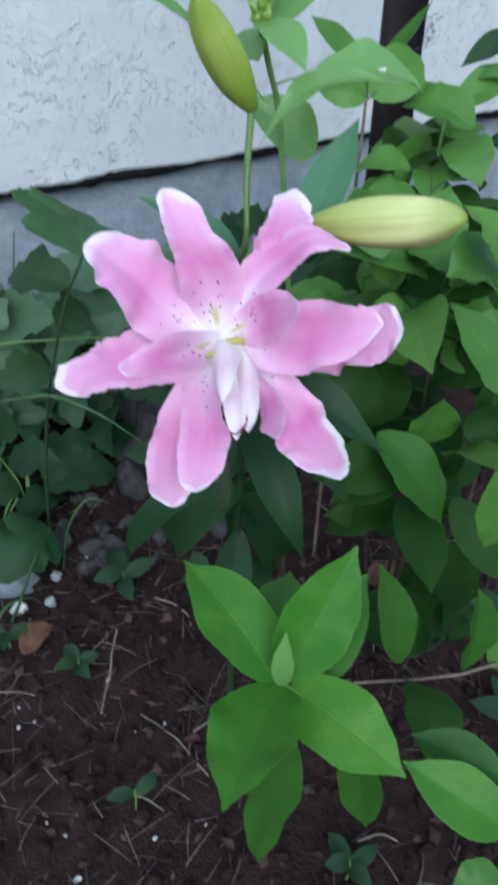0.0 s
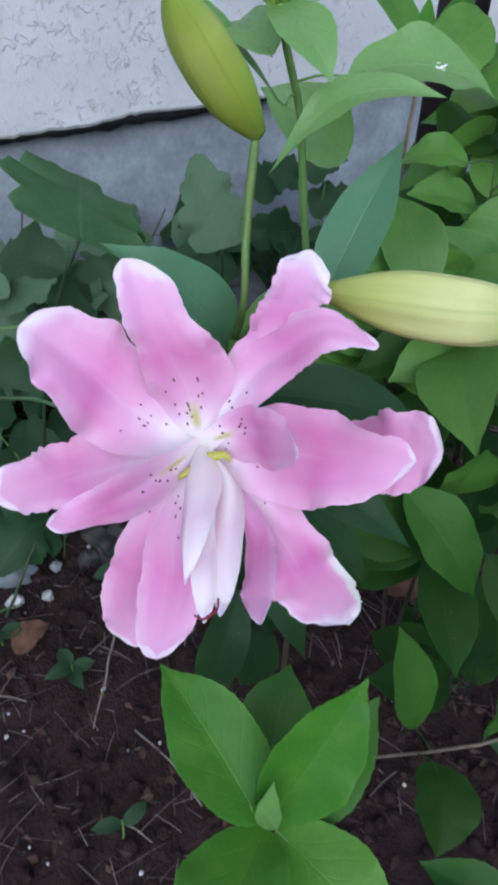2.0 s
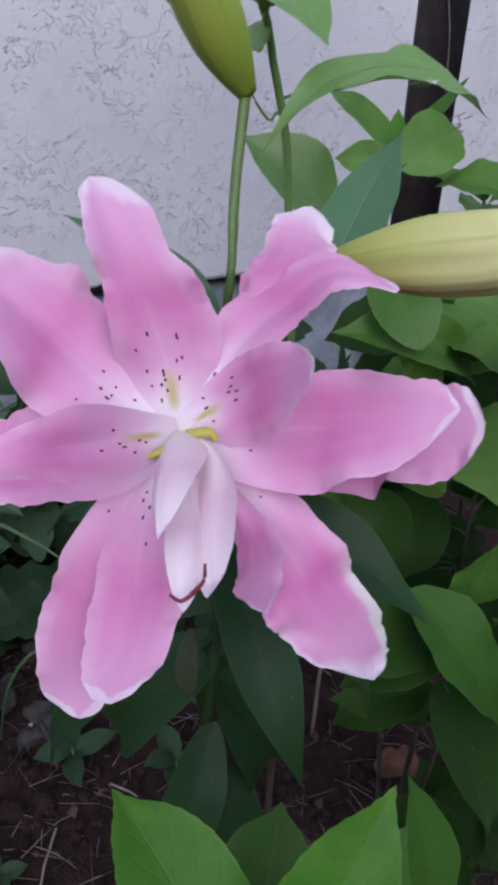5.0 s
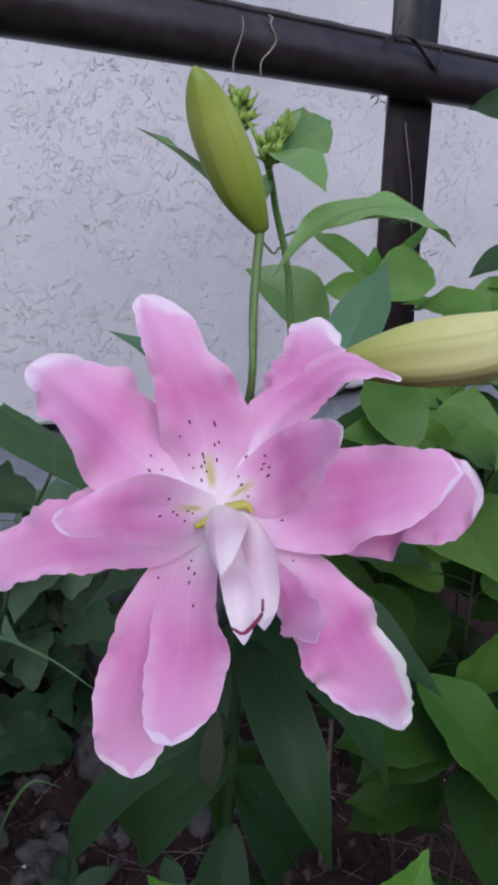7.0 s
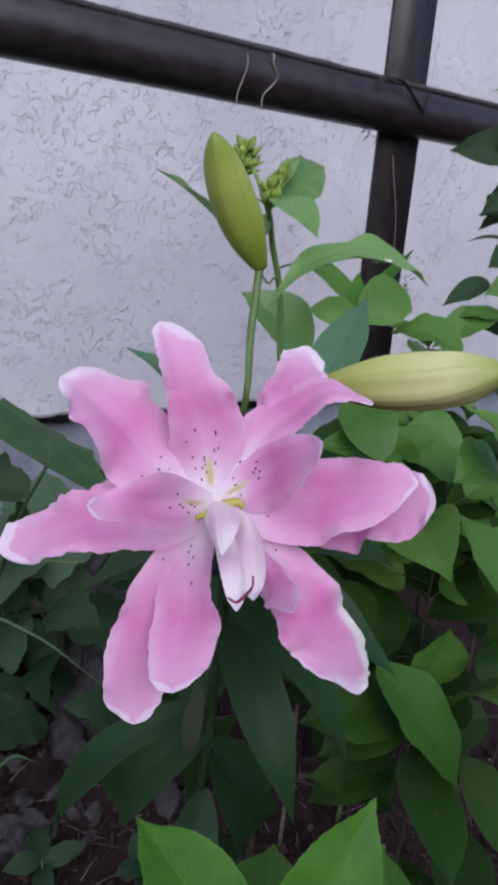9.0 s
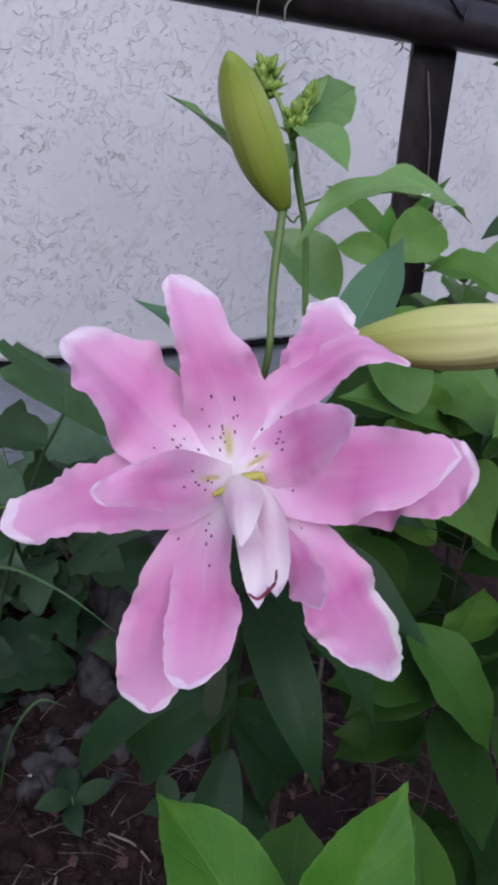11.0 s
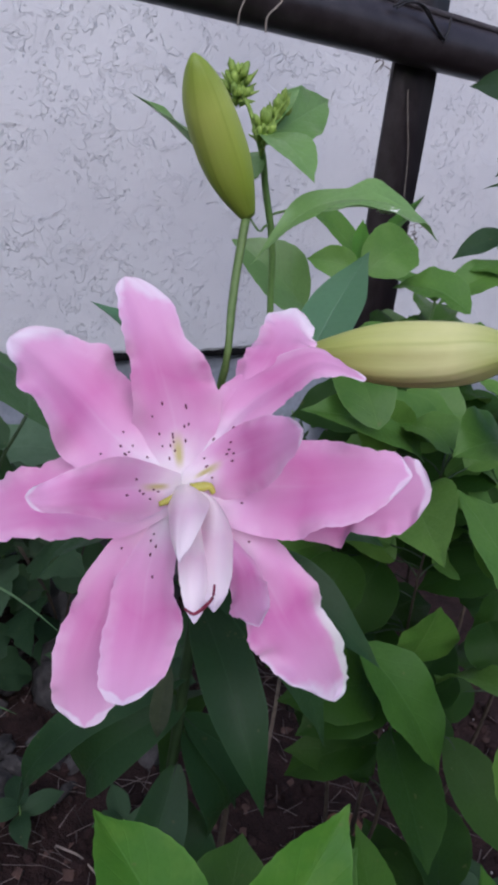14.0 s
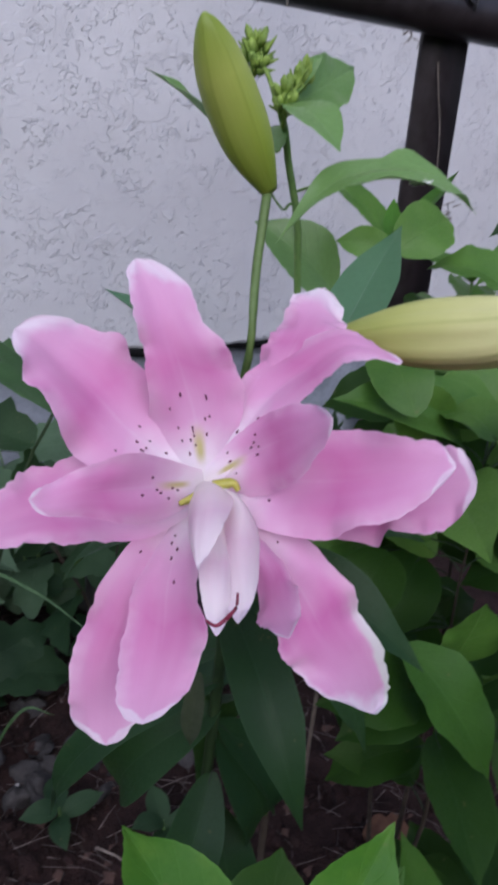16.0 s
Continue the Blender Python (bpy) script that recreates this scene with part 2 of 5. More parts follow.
def plaster_material():
    m, n, l, b = material("white_plaster", 0.85, 0.25)
    k = Tree(m)
    o = k.coord("Object")
    warp = k.noise(o, 9.0, 3.0)
    lie = k.scaled(o, (0.90, 1.0, 0.95))
    flake = k.span(k.noise(lie, 42.0, 4.0, 0.60, 0.8), 0.570, 0.605)
    sheet = k.span(k.noise(lie, 11.0, 3.0, 0.5, 1.0), 0.56, 0.585)
    few = k.span(k.noise(o, 6.5, 4.0), 0.38, 0.58)
    ridge = k.math("ADD", k.math("MULTIPLY", k.math("MULTIPLY", flake, few), 0.5), k.math("MULTIPLY", sheet, 0.12))
    pit = k.span(k.noise(lie, 58.0, 4.0, 0.6, 1.0), 0.60, 0.65)
    wide = k.noise(o, 3.2, 5.0)
    grain = k.noise(o, 260.0, 3.0)
    c = k.mix(k.span(wide, 0.35, 0.7), (0.55, 0.55, 0.57), (0.63, 0.63, 0.64))
    c = k.mix(k.span(k.noise(o, 24.0, 4.0), 0.55, 0.8, 0.0, 0.25), c, (0.47, 0.46, 0.45))
    k.colour(c)
    h = k.math("ADD", k.math("MULTIPLY", ridge, 0.9), k.math("SUBTRACT", k.math("MULTIPLY", grain, 0.16), k.math("MULTIPLY", k.math("MULTIPLY", pit, few), 0.6)))
    h = k.math("ADD", h, k.math("MULTIPLY", warp, 0.8))
    k.bump(h, 0.72, 0.0072)
    return m


PLASTER = plaster_material()
CONCRETE = plain("grey_concrete", (0.150, 0.165, 0.190), (0.260, 0.280, 0.310), 0.9, 14.0, 0.5, 0.004, 0.2)
SOIL = plain("dark_soil", (0.0140, 0.0078, 0.0072), (0.0375, 0.0208, 0.0190), 0.95, 30.0, 0.9, 0.012, 0.17)
STONE = plain("grey_stone", (0.20, 0.20, 0.21), (0.40, 0.40, 0.40), 0.85, 40.0, 0.5, 0.003)
PEBBLE = plain("pale_pebble", (0.4250, 0.4080, 0.3910), (0.6375, 0.6120, 0.5950), 0.8, 90.0, 0.4, 0.002)
STRAW = plain("dry_straw", (0.022, 0.017, 0.016), (0.23, 0.18, 0.16), 0.9, 60.0, 0.3, piece=True)
TWIG_PALE = plain("pale_twig", (0.16, 0.13, 0.11), (0.30, 0.25, 0.21), 0.9, 60.0, 0.3)
LITTER = plain("leaf_litter", (0.022, 0.013, 0.012), (0.105, 0.062, 0.050), 0.9, 60.0, 0.4, 0.001, 0.2, 0.1, piece=True)
DRYLEAF = plain("brown_dead_leaf", (0.08, 0.040, 0.028), (0.16, 0.085, 0.055), 0.85, 60.0, 0.4, 0.001, 0.2, 0.15)


def paint_material():
    m, n, l, b = material("brown_black_paint", 0.38, 0.62)
    k = Tree(m)
    o = k.coord("Object")
    wear = k.noise(o, 55.0, 5.0, 0.65)
    drop = k.noise(o, 420.0, 2.0)
    c = k.mix(k.span(wear, 0.35, 0.7), (0.020, 0.015, 0.016), (0.042, 0.034, 0.036))
    c = k.mix(k.span(drop, 0.66, 0.72, 0.0, 0.25), c, (0.10, 0.09, 0.10))
    k.colour(c)
    k.put(k.span(wear, 0.3, 0.7, 0.28, 0.46), b.inputs["Roughness"])
    k.bump(k.math("ADD", wear, k.math("MULTIPLY", drop, 0.5)), 0.13, 0.0012)
    return m


PAINT = paint_material()
TWINE = plain("grey_twine", (0.15, 0.125, 0.105), (0.29, 0.255, 0.215), 0.9, 200.0, 0.4)
# near-black colour of the strip that stands in for edge shade
EDGE_SHADE = plain("plaster_edge_shade", (0.012, 0.012, 0.014), (0.03, 0.03, 0.032), 0.9, 60.0, 0.6, 0.003, 0.2)
CABLE = plain("dusty_cable", (0.045, 0.038, 0.041), (0.085, 0.074, 0.080), 0.7, 260.0, 0.8, 0.002)
WIRE = plain("black_wire", (0.012, 0.010, 0.010), (0.03, 0.028, 0.028), 0.45, 200.0, 0.2)
# pale leaf colour, raised further to include the sky's gloss
LEAF_PALE = leaf_material("pale_shrub_leaf", (0.135, 0.260, 0.062), (0.185, 0.330, 0.095), (0.23, 0.37, 0.13), rough=0.34, spec=0.6, rib=0.3)
LEAF_WEED = leaf_material("pale_weed_leaf", (0.055, 0.104, 0.053), (0.100, 0.160, 0.092), (0.115, 0.175, 0.105), rough=0.6, spec=0.25, rib=0.3, through=0.15)
STONE_GREY = plain("rough_grey_stone", (0.075, 0.075, 0.080), (0.150, 0.148, 0.152), 0.92, 26.0, 0.9, 0.006, 0.2)
STONE_DARK = plain("grey_brown_stone", (0.024, 0.022, 0.022), (0.072, 0.066, 0.065), 0.9, 50.0, 0.7, 0.004, 0.2)
LEAF_DULL = leaf_material("dull_weed_leaf", (0.045, 0.105, 0.035), (0.095, 0.170, 0.075), (0.11, 0.19, 0.09), rough=0.6, spec=0.25, rib=0.3, through=0.2)
# tone midway between the shrub leaf and its copy darkened for shade
LEAF_MID = leaf_material("middle_shrub_leaf", (0.028, 0.088, 0.010), (0.050, 0.132, 0.015), (0.075, 0.175, 0.038), rough=0.5, spec=0.25, rib=0.3)
WHITE_SPOT = plain("white_spot", (0.72, 0.72, 0.70), (0.86, 0.86, 0.84), 0.35, 200.0)


# ---------------------------------------------------------------- builders
V = Vector


def thing(name, at, label, category, group="", kind=""):
    """An Empty at the base of a thing; its parts hang under it."""
    ob = new(name)
    ob.location = at
    ob.empty_display_size = 0.02
    return tagged(ob, label, category, group, kind)


def root_place(ob):
    while ob.parent:
        ob = ob.parent
    return V(ob.location)


def mesh_of(name, bm, *mats):
    for f in bm.faces:
        f.smooth = True
    me = bpy.data.meshes.new(name)
    bm.to_mesh(me)
    bm.free()
    for m in mats:
        me.materials.append(m)
    return me


def part(name, bm, mats, parent, label=""):
    """Links a bmesh, drawn in the world's metres, as one mesh under a thing or a part."""
    bmesh.ops.translate(bm, verts=bm.verts, vec=-root_place(parent))
    ob = new(name, mesh_of(name, bm, *(mats if isinstance(mats, (list, tuple)) else (mats,))))
    ob.parent = parent
    return tagged(ob, label)


def solid(name, bm, mats, label, category, group="", kind=""):
    """A thing of one mesh."""
    ob = new(name, mesh_of(name, bm, *(mats if isinstance(mats, (list, tuple)) else (mats,))))
    return tagged(ob, label, category, group, kind)


def glide(points, u):
    """A smooth curve through the points, u from 0 to 1."""
    p = [V(q) for q in points]
    n = len(p) - 1
    if n == 1:
        return p[0].lerp(p[1], u)
    i = min(int(u * n), n - 1)
    t = u * n - i
    a = p[i - 1] if i else p[0] * 2 - p[1]
    d = p[i + 2] if i + 2 <= n else p[n] * 2 - p[n - 1]
    b, c = p[i], p[i + 1]
    return 0.5 * ((2 * b) + (c - a) * t + (2 * a - 5 * b + 4 * c - d) * t * t + (3 * b - a - 3 * c + d) * t ** 3)


def tube(bm, points, r0, r1, sides=8, steps=10, wobble=0.0, seed=0, slot=0):
    """A round stalk along a smooth curve, closed at both ends."""
    rings = []
    up = V((0.31, 0.17, 0.93))
    for i in range(steps + 1):
        u = i / steps
        c = glide(points, u)
        t = (glide(points, min(u + 0.01, 1)) - glide(points, max(u - 0.01, 0))).normalized()
        s = t.cross(up).normalized()
        w = s.cross(t)
        if wobble:
            c = c + noise.noise_vector(c * 40 + V((seed, 0, 0))) * wobble
        r = r0 + (r1 - r0) * u
        rings.append([bm.verts.new(c + (s * cos(a) + w * sin(a)) * r) for a in (2 * pi * j / sides for j in range(sides))])
    for a, b in zip(rings, rings[1:]):
        for j in range(sides):
            bm.faces.new((a[j], a[(j + 1) % sides], b[(j + 1) % sides], b[j])).material_index = slot
    bm.faces.new(rings[0][::-1]).material_index = slot
    bm.faces.new(rings[-1]).material_index = slot


def ovate(u):
    """Half-width of an egg-shaped leaf with a drawn-out point."""
    return max(sin(pi * u ** 0.70), 0.0) ** 0.95 * (1 - 0.45 * max(u - 0.55, 0) / 0.45) + 0.02 * (1 - u)


def blade(bm, points, half, shape, face0, face1, cup=0.0, ruffle=0.0, waves=4.0, seed=0.0, nu=20, nv=10, left=1.0, right=1.0,
          roll_tip=0.0, saw=0.0, crease=0.0):
    """A leaf: a curved sheet along points, with face0 and face1 the ways that it faces at its foot and its tip.
    cup bends the margins forward, crease folds it at the midrib, roll_tip curls its end back, saw notches its margins."""
    uvl = bm.loops.layers.uv.verify()
    grid = []
    f0, f1 = V(face0).normalized(), V(face1).normalized()
    length = sum((glide(points, (i + 1) / 12) - glide(points, i / 12)).length for i in range(12))
    for i in range(nu + 1):
        u = i / nu
        c = glide(points, u)
        t = (glide(points, min(u + 0.02, 1)) - glide(points, max(u - 0.02, 0))).normalized()
        f = f0.lerp(f1, u)
        s = t.cross(f).normalized()
        n = s.cross(t)
        w = half * shape(min(max(u, 0.0), 1.0))
        if roll_tip and u > 0.6:
            c = c - n * roll_tip * length * ((u - 0.6) / 0.4) ** 2
        row = []
        for j in range(nv + 1):
            v = j / nv
            x = (v - 0.5) * 2
            k = right if x > 0 else left
            e = x * w * k
            edge = abs(x) ** 2.2
            z = cup * abs(x) ** 1.8 * w + crease * abs(x) * w
            if ruffle:
                ph = u * waves * 2 * pi + (2.1 if x > 0 else 0) + seed
                z += ruffle * edge * (sin(ph) + 0.5 * sin(1.9 * ph + seed)) * min(1, 4 * u) * min(1.0, w / half)
                e += ruffle * 0.4 * edge * cos(1.3 * ph + seed) * (1 if x > 0 else -1) * min(1, 3 * u) * min(1.0, w / half)
            z += 0.02 * half * noise.noise(V((u * 5 + seed, x * 2, seed)))
            if saw and abs(x) == 1 and 0 < i < nu:
                e += saw * (1 if x > 0 else -1) * (i % 2)
            row.append(bm.verts.new(c + s * e + n * z))
        grid.append(row)
    for i in range(nu):
        for j in range(nv):
            q = ((i, j), (i, j + 1), (i + 1, j + 1), (i + 1, j))
            f = bm.faces.new([grid[a][b] for a, b in q])
            for lp, (a, b) in zip(f.loops, q):
                lp[uvl].uv = (a / nu, b / nv)
    return grid


BALLS = {}


def ball(level):
    """The corners and faces of a round ball, made once for each level."""
    if level not in BALLS:
        b = bmesh.new()
        bmesh.ops.create_icosphere(b, subdivisions=level, radius=1.0)
        b.verts.index_update()
        BALLS[level] = ([p.co.normalized() for p in b.verts], [[p.index for p in f.verts] for f in b.faces])
        b.free()
    return BALLS[level]


def lump(bm, c, r, squash=(1, 1, 1), rough=0.2, seed=0, level=1, turn=None, slot=0):
    """A small uneven stone or knob."""
    ds, fs = ball(level)
    m = Euler(turn or (seed * 1.7, seed * 2.3, seed * 0.9)).to_matrix()
    made = []
    for d in ds:
        k = r * (1 + rough * noise.noise(d * 1.7 + V((seed * 3.1, seed, 0))))
        made.append(bm.verts.new(V(c) + m @ V((d.x * squash[0] * k, d.y * squash[1] * k, d.z * squash[2] * k))))
    for f in fs:
        bm.faces.new([made[q] for q in f]).material_index = slot


def box(bm, lo, hi, bevel=0.0):
    made = bmesh.ops.create_cube(bm, size=1.0)["verts"]
    for p in made:
        p.co = V([lo[i] + (hi[i] - lo[i]) * (p.co[i] + 0.5) for i in range(3)])
    if bevel:
        edges = {e for p in made for e in p.link_edges}
        bmesh.ops.bevel(bm, geom=list(edges), offset=bevel, segments=2, affect="EDGES")


# ---------------------------------------------------------------- ground, wall
def ground_height(x, y):
    h = 0.010 * noise.noise(V((x * 5, y * 5, 0.3))) + 0.006 * noise.noise(V((x * 17, y * 17, 2.0)))
    return h + 0.004 * noise.noise(V((x * 55, y * 55, 5.0)))


def build_ground():
    bm = bmesh.new()
    xs = [-400, -60, -12, -4, -2, -1.2] + [-0.8 + 0.02 * i for i in range(111)] + [1.8, 2.6, 5, 12, 60, 400]
    ys = [-400, -60, -12, -4, -1.5, -0.6] + [-0.2 + 0.02 * i for i in range(88)] + [2.2, 4, 12, 60, 400]
    rows = [[bm.verts.new((x, y, ground_height(x, y) if abs(x) < 3 and abs(y) < 3 else 0.0)) for x in xs] for y in ys]
    for a, b in zip(rows, rows[1:]):
        for j in range(len(xs) - 1):
            bm.faces.new((a[j], a[j + 1], b[j + 1], b[j]))
    return solid("ground", bm, SOIL, "dark damp garden soil strewn with bits of straw", "soil", kind="structure")


build_ground()
WALL_Y, EDGE_Z = 1.395, 0.419


def build_wall():
    bm = bmesh.new()
    box(bm, (-4, WALL_Y + 0.03, -0.3), (7, WALL_Y + 0.4, EDGE_Z - 0.022), 0.006)
    solid("foundation", bm, CONCRETE, "grey concrete house footing below white plaster", "foundation", kind="structure")
    # plaster coat with a ragged lower edge
    bm = bmesh.new()
    xs = [-4, -2, -1] + [-0.6 + 0.012 * i for i in range(235)] + [2.6, 4, 7]
    cols = []
    for x in xs:
        z = EDGE_Z + 0.010 * noise.noise(V((x * 6, 0, 0))) + 0.006 * noise.noise(V((x * 30, 3, 0))) + 0.004 * noise.noise(V((x * 90, 7, 0)))
        y = WALL_Y + 0.002 * noise.noise(V((x * 12, 0, 4)))
        cols.append([bm.verts.new(p) for p in ((x, WALL_Y + 0.4, z + 0.004), (x, y + 0.004, z), (x, y, z + 0.006), (x, WALL_Y, z + 0.03), (x, WALL_Y, 3.4), (x, WALL_Y + 0.4, 3.4))])
    for a, b in zip(cols, cols[1:]):
        for j in range(5):
            bm.faces.new((a[j], b[j], b[j + 1], a[j + 1]))
    w = solid("wall_north", bm, PLASTER, "white rough trowelled plaster house wall with a ragged lower edge", "wall", kind="structure")
    for f in w.data.polygons:
        f.use_smooth = False
    # ragged black strip that stands in for the shade under the plaster's edge
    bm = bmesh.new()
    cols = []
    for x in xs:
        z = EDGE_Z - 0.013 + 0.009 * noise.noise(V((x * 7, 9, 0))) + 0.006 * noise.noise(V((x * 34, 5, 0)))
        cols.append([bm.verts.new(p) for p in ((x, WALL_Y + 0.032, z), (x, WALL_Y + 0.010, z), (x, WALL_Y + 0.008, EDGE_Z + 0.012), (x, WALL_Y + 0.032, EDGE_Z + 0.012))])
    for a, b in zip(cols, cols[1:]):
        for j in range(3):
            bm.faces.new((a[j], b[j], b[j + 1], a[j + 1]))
    solid("edge_shade_strip", bm, EDGE_SHADE, "black strip standing in for the shade under the plaster edge", "felt strip", kind="structure")


build_wall()


def build_light_blocker():
    """A plain unseen panel, added on the far side to block low sky light."""
    bm = bmesh.new()
    box(bm, (-8, -4.6, -0.2), (10, -4.4, 1.8), 0.01)
    solid("sky_light_blocker", bm, STEM_BROWN, "unseen dark panel added to block low light from the sky", "wall", kind="structure")


build_light_blocker()


# ---------------------------------------------------------------- steel trellis: post, rail, ties
POST_Y = 0.800


def build_trellis():
    t = thing("trellis", (0.72, POST_Y + 0.02, 0.0), "dark brown painted steel trellis standing before the wall", "trellis")
    bm = bmesh.new()
    box(bm, (0.697, POST_Y, -0.1), (0.764, POST_Y + 0.012, 2.3), 0.003)
    part("post", bm, PAINT, t, "flat dark painted steel post")
    bm = bmesh.new()
    tube(bm, [(-2.5, 0.783, 0.941), (0.3, 0.783, 0.941), (3.0, 0.783, 0.941)], 0.0275, 0.0275, 24, 40)
    part("rail", bm, PAINT, t, "round dark painted steel rail")
    bm = bmesh.new()
    tube(bm, [(-2.5, 0.771, 0.9680), (0.2, 0.771, 0.9676), (0.5, 0.7705, 0.9674), (0.75, 0.770, 0.9676), (3.0, 0.771, 0.9680)], 0.0034, 0.0034, 8, 220, 0.0009, 3)
    part("cable", bm, CABLE, t, "thin dark painted cable along the top of the rail")
    bm = bmesh.new()
    tube(bm, [(0.6372, 0.7535, 0.9569), (0.6521, 0.7535, 0.9643), (0.6737, 0.7535, 0.9656), (0.6948, 0.7535, 0.9528), (0.7126, 0.7535, 0.9402)], 0.0013, 0.0013, 6, 14, 0.001, 1)
    tube(bm, [(0.6412, 0.7523, 0.9559), (0.6561, 0.7523, 0.9633), (0.6777, 0.7523, 0.9646), (0.6988, 0.7523, 0.9518), (0.7166, 0.7523, 0.9392)], 0.0011, 0.0011, 6, 14, 0.002, 2)
    tube(bm, [(0.6514, 0.753, 0.9654), (0.6582, 0.753, 0.9788), (0.6627, 0.753, 0.9839)], 0.0011, 0.0009, 6, 8)
    tube(bm, [(0.7212, 0.7535, 0.9616), (0.7208, 0.7535, 0.9486), (0.7162, 0.7535, 0.9369)], 0.0013, 0.0011, 6, 10, 0.001, 3)
    part("wire_tie", bm, WIRE, t, "twisted black wire tie")
    for pts, r in (([(0.4659, 0.79, 0.972), (0.4712, 0.7645, 0.9594), (0.4689, 0.7555, 0.9476), (0.4654, 0.7555, 0.9334), (0.4597, 0.7555, 0.9189), (0.4587, 0.7555, 0.9073)], 0.0010),
                   ([(0.501, 0.79, 0.972), (0.5054, 0.7645, 0.9625), (0.499, 0.7555, 0.9531), (0.5061, 0.7555, 0.9416), (0.5005, 0.7555, 0.9317), (0.49, 0.7555, 0.9211), (0.4899, 0.7555, 0.9071)], 0.0013)):
        bm = bmesh.new()
        tube(bm, pts, r, r * 0.8, 6, 20, 0.0008, r * 9000)
        part("twine", bm, TWINE, t, "frayed grey twine hanging over the rail")
    bm = bmesh.new()
    tube(bm, [(0.716, 0.796, 0.892), (0.722, 0.794, 0.86), (0.733, 0.7945, 0.82), (0.741, 0.796, 0.765)], 0.0009, 0.0007, 5, 16, 0.0006, 2)
    part("twine", bm, TWINE, t, "thin loose thread hanging down the post")
    bm = bmesh.new()
    rnd = random.Random(3)
    for k in range(12):
        c = V((0.762 + rnd.gauss(0, 0.004), 0.795 + rnd.gauss(0, 0.004), 0.728 + rnd.gauss(0, 0.010)))
        d = V((rnd.gauss(0, 1), rnd.gauss(0, 0.5), rnd.gauss(0, 1))) * 0.0045
        tube(bm, [c - d, c + V((0.003, -0.003, 0.002)), c + d], 0.0006, 0.0004, 5, 6)
    part("dry_tendril", bm, TWINE, t, "dry curled tendril clinging to the post")
    bm = bmesh.new()
    for k in range(9):
        c = V((0.6622 + rnd.gauss(0, 0.008), 0.786 + rnd.gauss(0, 0.004), 0.9097 + rnd.gauss(0, 0.006)))
        d = V((rnd.gauss(0, 1), rnd.gauss(0, 0.5), rnd.gauss(0, 1))) * 0.005
        tube(bm, [c - d, c + V((0.003, -0.003, 0.002)), c + d], 0.0006, 0.0004, 5, 6)
    part("dry_tendril", bm, TWINE, t, "dry curled tendril clinging to the post")
    return t


build_trellis()



# ---------------------------------------------------------------- the lily
OUT = V((-0.45, -0.78, 0.43)).normalized()      # the way the flower faces
HEART = V((0.2135, 0.350, 0.662))


def specks(bm, grid, lo, hi, count, seed, slot=1):
    """Raised purple specks on the lower part of a petal."""
    rnd = random.Random(seed)
    nu, nv = len(grid) - 1, len(grid[0]) - 1
    for k in range(count):
        u, v = lo + (hi - lo) * rnd.random(), 0.5 + rnd.uniform(-0.3, 0.3)
        i, j = int(u * nu), int(v * nv)
        a, b, c = grid[i][j].co, grid[i + 1][j].co, grid[i][j + 1].co
        t = (b - a).normalized()
        n = (c - a).cross(b - a).normalized()
        if n.dot(OUT) < 0:
            n = -n
        s = t.cross(n)
        p = a.lerp(b, rnd.random()) + n * 0.0004
        ln = rnd.uniform(0.0005, 0.0011)
        ds, fs = ball(1)
        made = [bm.verts.new(p + t * d.x * ln + s * d.y * 0.00045 + n * d.z * 0.0005) for d in ds]
        for f in fs:
            bm.faces.new([made[q] for q in f]).material_index = slot


def through_knots(knots, points, u):
    """A smooth curve that passes each point at its knot."""
    n = len(knots)
    i = max(k for k in range(n - 1) if k == 0 or knots[k] <= u)
    def slope(k):
        a, b = max(k - 1, 0), min(k + 1, n - 1)
        return (points[b] - points[a]) / (knots[b] - knots[a])
    h = knots[i + 1] - knots[i]
    t = (u - knots[i]) / h
    a, b = points[i], points[i + 1]
    return a * (2 * t ** 3 - 3 * t * t + 1) + slope(i) * h * (t ** 3 - 2 * t * t + t) + b * (3 * t * t - 2 * t ** 3) + slope(i + 1) * h * (t ** 3 - t * t)


